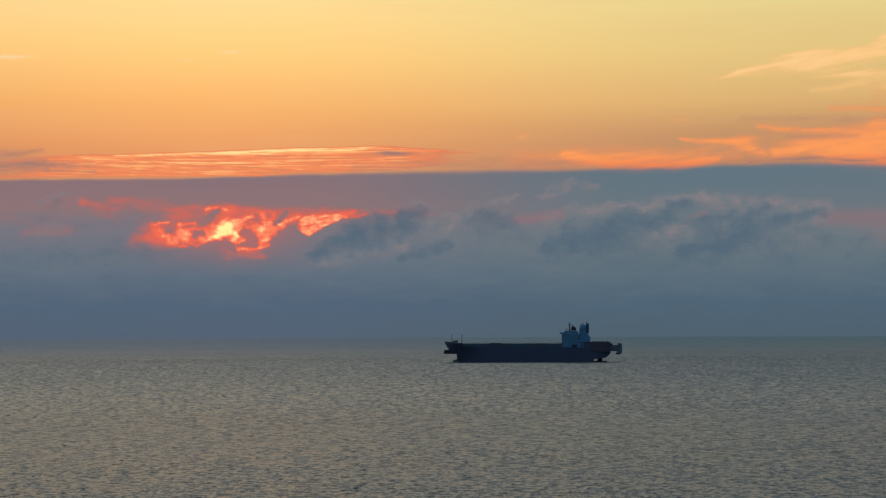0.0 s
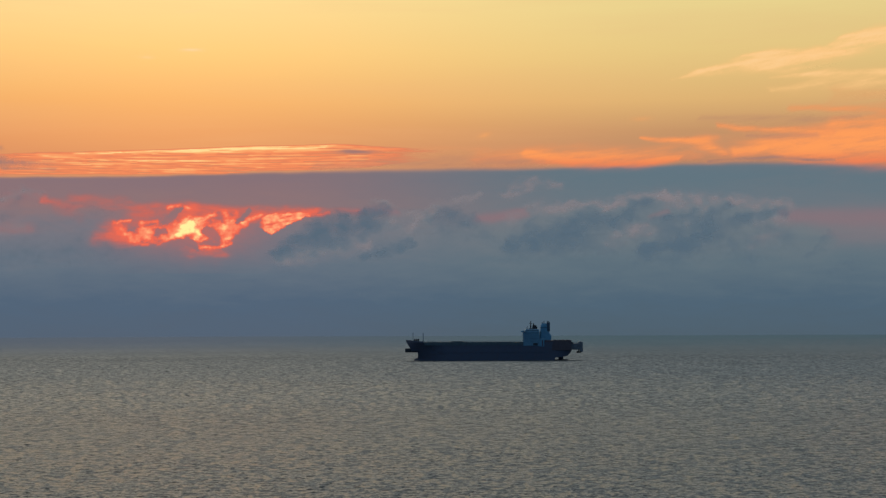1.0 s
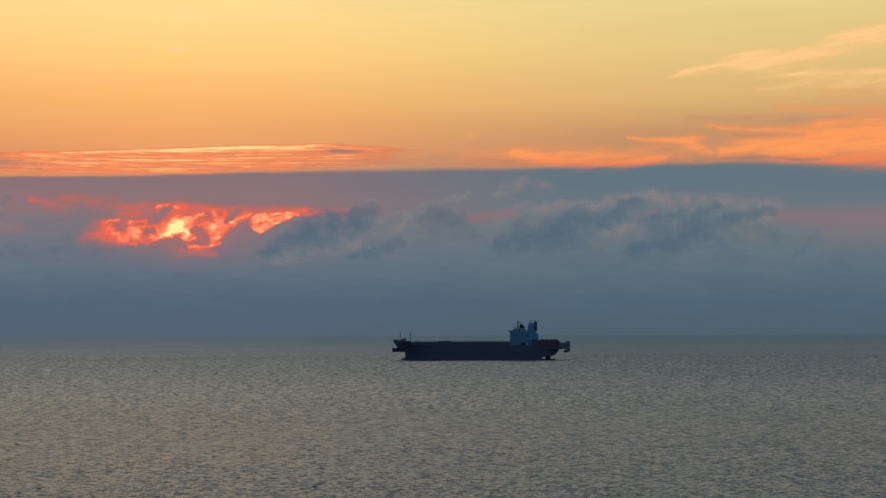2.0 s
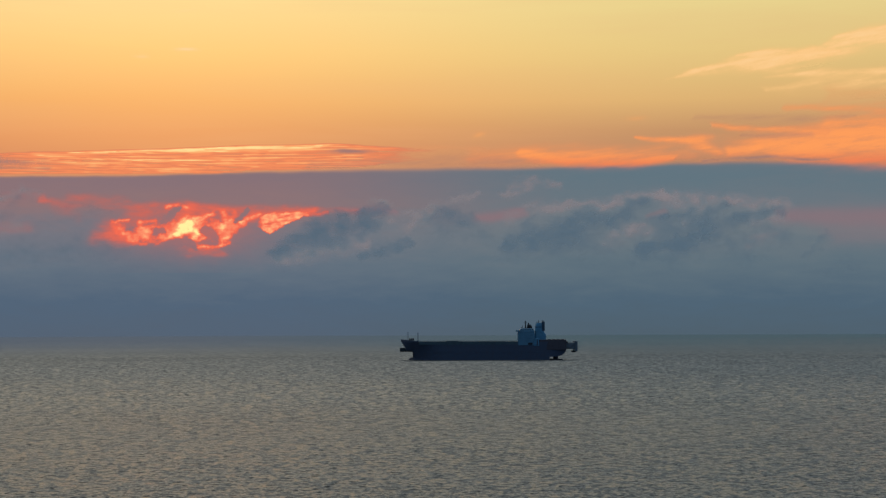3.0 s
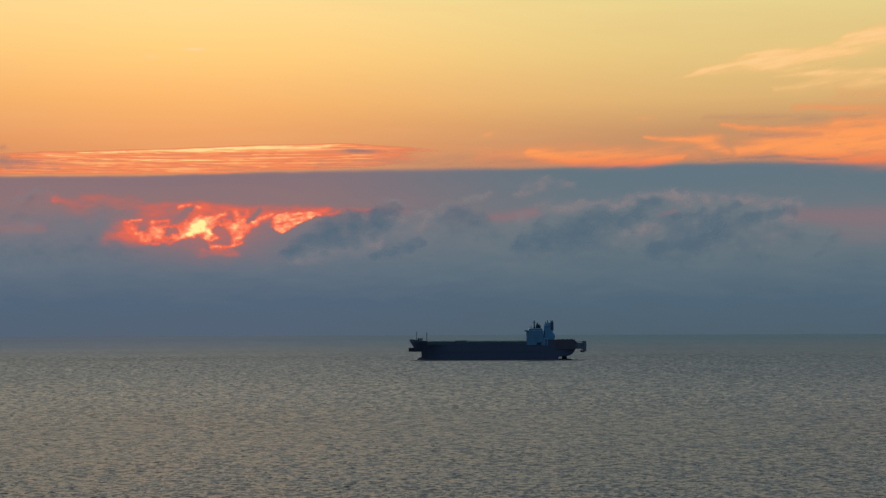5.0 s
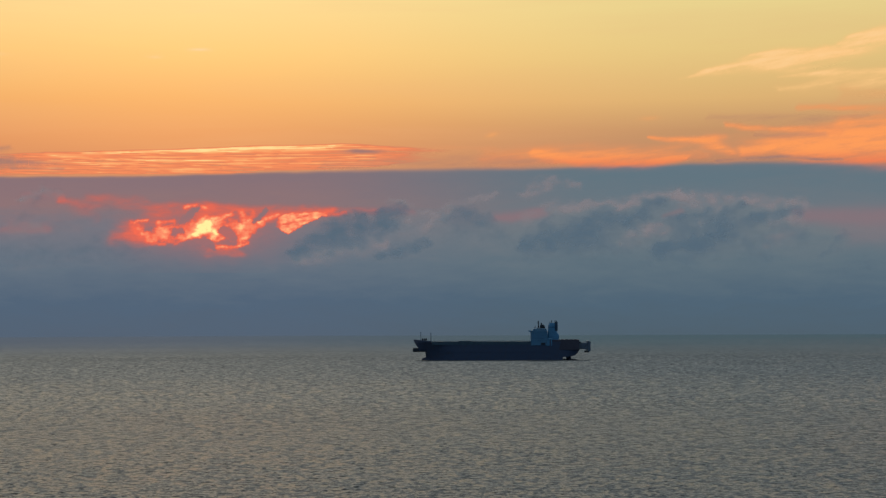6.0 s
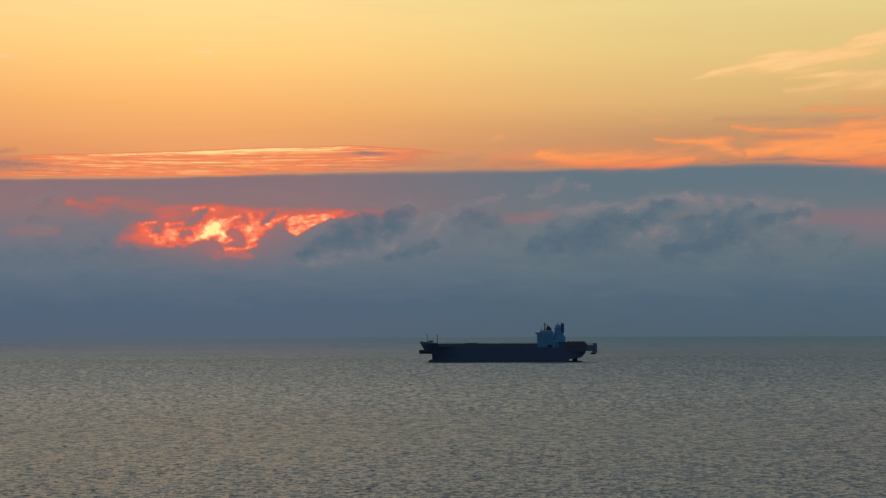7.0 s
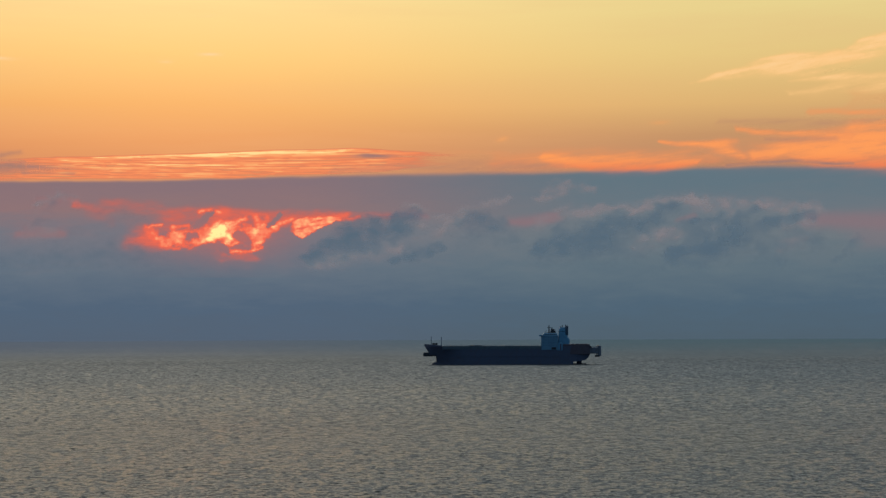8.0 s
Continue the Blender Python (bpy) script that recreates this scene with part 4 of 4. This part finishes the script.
        part("radar", bm, BLACK, gear)
    for x, y, z in ((129.2, 3.0, 35.9), (127.9, -3.0, 34.4), (139.0, 2.0, 36.3)):
        bm = bmesh.new()
        pole(bm, (x, y, 32.5), (x, y, z), 0.28, 0.18)
        part("aerial", bm, BLACK, gear)

    # engine casing and funnel
    bm = bmesh.new()
    box(bm, 141.7, 147.6, -15.2, 15.2, 14.6, 22.6, 0.3)
    casing = part("engine_casing", bm, BLUEF, root, "pale blue engine casing behind the house")
    bm = bmesh.new()
    box(bm, 145.0, 146.2, -15.3, -15.0, 14.9, 21.4, 0.05)
    part("casing_strip", bm, BROWN, casing, "brown strip up the casing side")
    bm = bmesh.new()
    levels = ((20.4, 142.6, 154.4, 5.2), (24.6, 142.6, 155.0, 5.2), (26.4, 142.8, 154.6, 5.1), (28.6, 143.0, 152.8, 5.0), (36.8, 143.6, 151.8, 4.6), (38.6, 144.4, 151.2, 4.2))
    last = None
    for z, x0, x1, hw in levels:
        ring = [bm.verts.new((x, y, z)) for x, y in ((x0, -hw + 1), (x0 + 1, -hw), (x1 - 1, -hw), (x1, -hw + 1), (x1, hw - 1), (x1 - 1, hw), (x0 + 1, hw), (x0, hw - 1))]
        if last:
            for k in range(8):
                bm.faces.new((last[k], last[(k + 1) % 8], ring[(k + 1) % 8], ring[k]))
        else:
            bm.faces.new(list(reversed(ring)))
        last = ring
    bm.faces.new(last)
    funnel = part("funnel", bm, BLUEF, root, "pale blue funnel with a dark after side")
    bm = bmesh.new()
    box(bm, 142.9, 152.6, -5.12, 5.12, 34.0, 34.5, 0.08)
    part("funnel_band", bm, TRUNK, funnel, "dark band round the funnel")
    bm = bmesh.new()
    box(bm, 150.2, 153.4, -5.2, 5.2, 30.2, 40.0, 0.5)
    part("exhaust_trunk", bm, TRUNK, funnel, "dark exhaust trunk")
    for x, y, z in ((145.2, -1.6, 39.8), (147.2, 1.6, 41.2), (150.8, -1.4, 41.4), (152.4, 1.4, 41.0)):
        bm = bmesh.new()
        pole(bm, (x, y, 38), (x, y, z), 0.45, 0.4)
        part("exhaust_pipe", bm, BLACK, funnel)
    for upper in (house, bridge, gear):
        upper.location.x = 1.2
    funnel.location.x = 0.6
    # poop block
    bm = bmesh.new()
    box(bm, 148.2, 176.4, -14.9, 14.9, 10.4, 21.0, 0.2)
    part("poop_deck", bm, BROWN, root, "dark brown raised poop with mooring gear")
    for k in range(4):
        bm = bmesh.new()
        box(bm, 157 + 4.6 * k, 160.4 + 4.6 * k, -12.5, -9.5, 21.0, 21.5, 0.15)
        part("mooring_winch", bm, BROWN, root)
    # stern platform that juts out over the water, with a flared end frame
    bm = bmesh.new()
    box(bm, 176.0, 186.0, -5.5, 5.5, 11.0, 17.6, 0.3)
    ramp = part("stern_platform", bm, STEEL, root, "grey platform jutting out from the stern")
    bm = bmesh.new()
    box(bm, 185.6, 188.8, -6.0, 6.0, 8.6, 19.2, 0.5)
    part("ramp_frame", bm, STEEL, ramp)
    bm = bmesh.new()
    box(bm, 184.2, 187.4, -6.2, 6.2, 18.2, 19.5, 0.2)
    part("top_beam", bm, STEEL, ramp)
    bm = bmesh.new()
    box(bm, 182.4, 187.2, -4.0, 4.0, 7.6, 9.4, 0.3)
    part("hook_block", bm, BLACK, ramp, "dark hook-like block under the end frame")
    for y in (-4.2, 4.2):
        bm = bmesh.new()
        pole(bm, (184.4, y, 9.0), (184.4, y, 11.4), 0.4)
        part("hook_arm", bm, STEEL, ramp)
    bm = bmesh.new()
    box(bm, 176.3, 178.4, -5.8, 5.8, 17.4, 19.0, 0.2)
    part("fairlead", bm, BLACK, ramp)
    for y in (-5.3, 5.3):
        bm = bmesh.new()
        for z in (18.1, 18.6):
            pole(bm, (178.4, y, z), (184.4, y, z), 0.05, seg=5)
        for k in range(4):
            pole(bm, (178.6 + 1.8 * k, y, 17.5), (178.6 + 1.8 * k, y, 18.65), 0.06, seg=5)
        part("platform_rail", bm, STEEL, ramp)
    # low dark box added as the shadow on the water between hull and rudder
    bm = bmesh.new()
    box(bm, 156.5, 173.0, -1.4, 1.4, -3.0, 0.8, 0.4)
    part("shadow_bar", bm, BOOT, root, "dark bar standing for the shadow on the water astern")
    # rudder
    bm = bmesh.new()
    box(bm, 162.8, 168.2, -0.8, 0.8, -4.0, 4.4, 0.7)
    pole(bm, (165.4, 0, 2.0), (165.4, 0, 7.2), 0.6)
    part("rudder", bm, BOOT, root, "dark rudder half out of the water")
    return root


SHIP_D = 1732.0
vessel = ship()
_az = radians(3.10)
# broadside to the camera, bow to the west; placed and scaled to fit its view
vessel.matrix_world = Matrix.Translation((SHIP_D * math.sin(_az), SHIP_D * math.cos(_az), 0)) @ pose(0, 0, 0, 0, 0, -3.1) @ Matrix.Diagonal((0.977, 0.977, 0.992, 1)) @ pose(-SHIP_L / 2, 0, 0)



# ---------------------------------------------------------------- what moves
def motions():
    # the low clouds drift slowly along the bank, the waves run with the wind
    for c, drift in [(gap, 0.061)] + veils + puffs:
        walk(c, [(t, pose(0, 0, 0, 0, 0, -drift * t)) for t in range(9)])
    walk(sea, [(t, pose(1.3 * t, -0.3 * t, 0)) for t in range(9)])


motions()
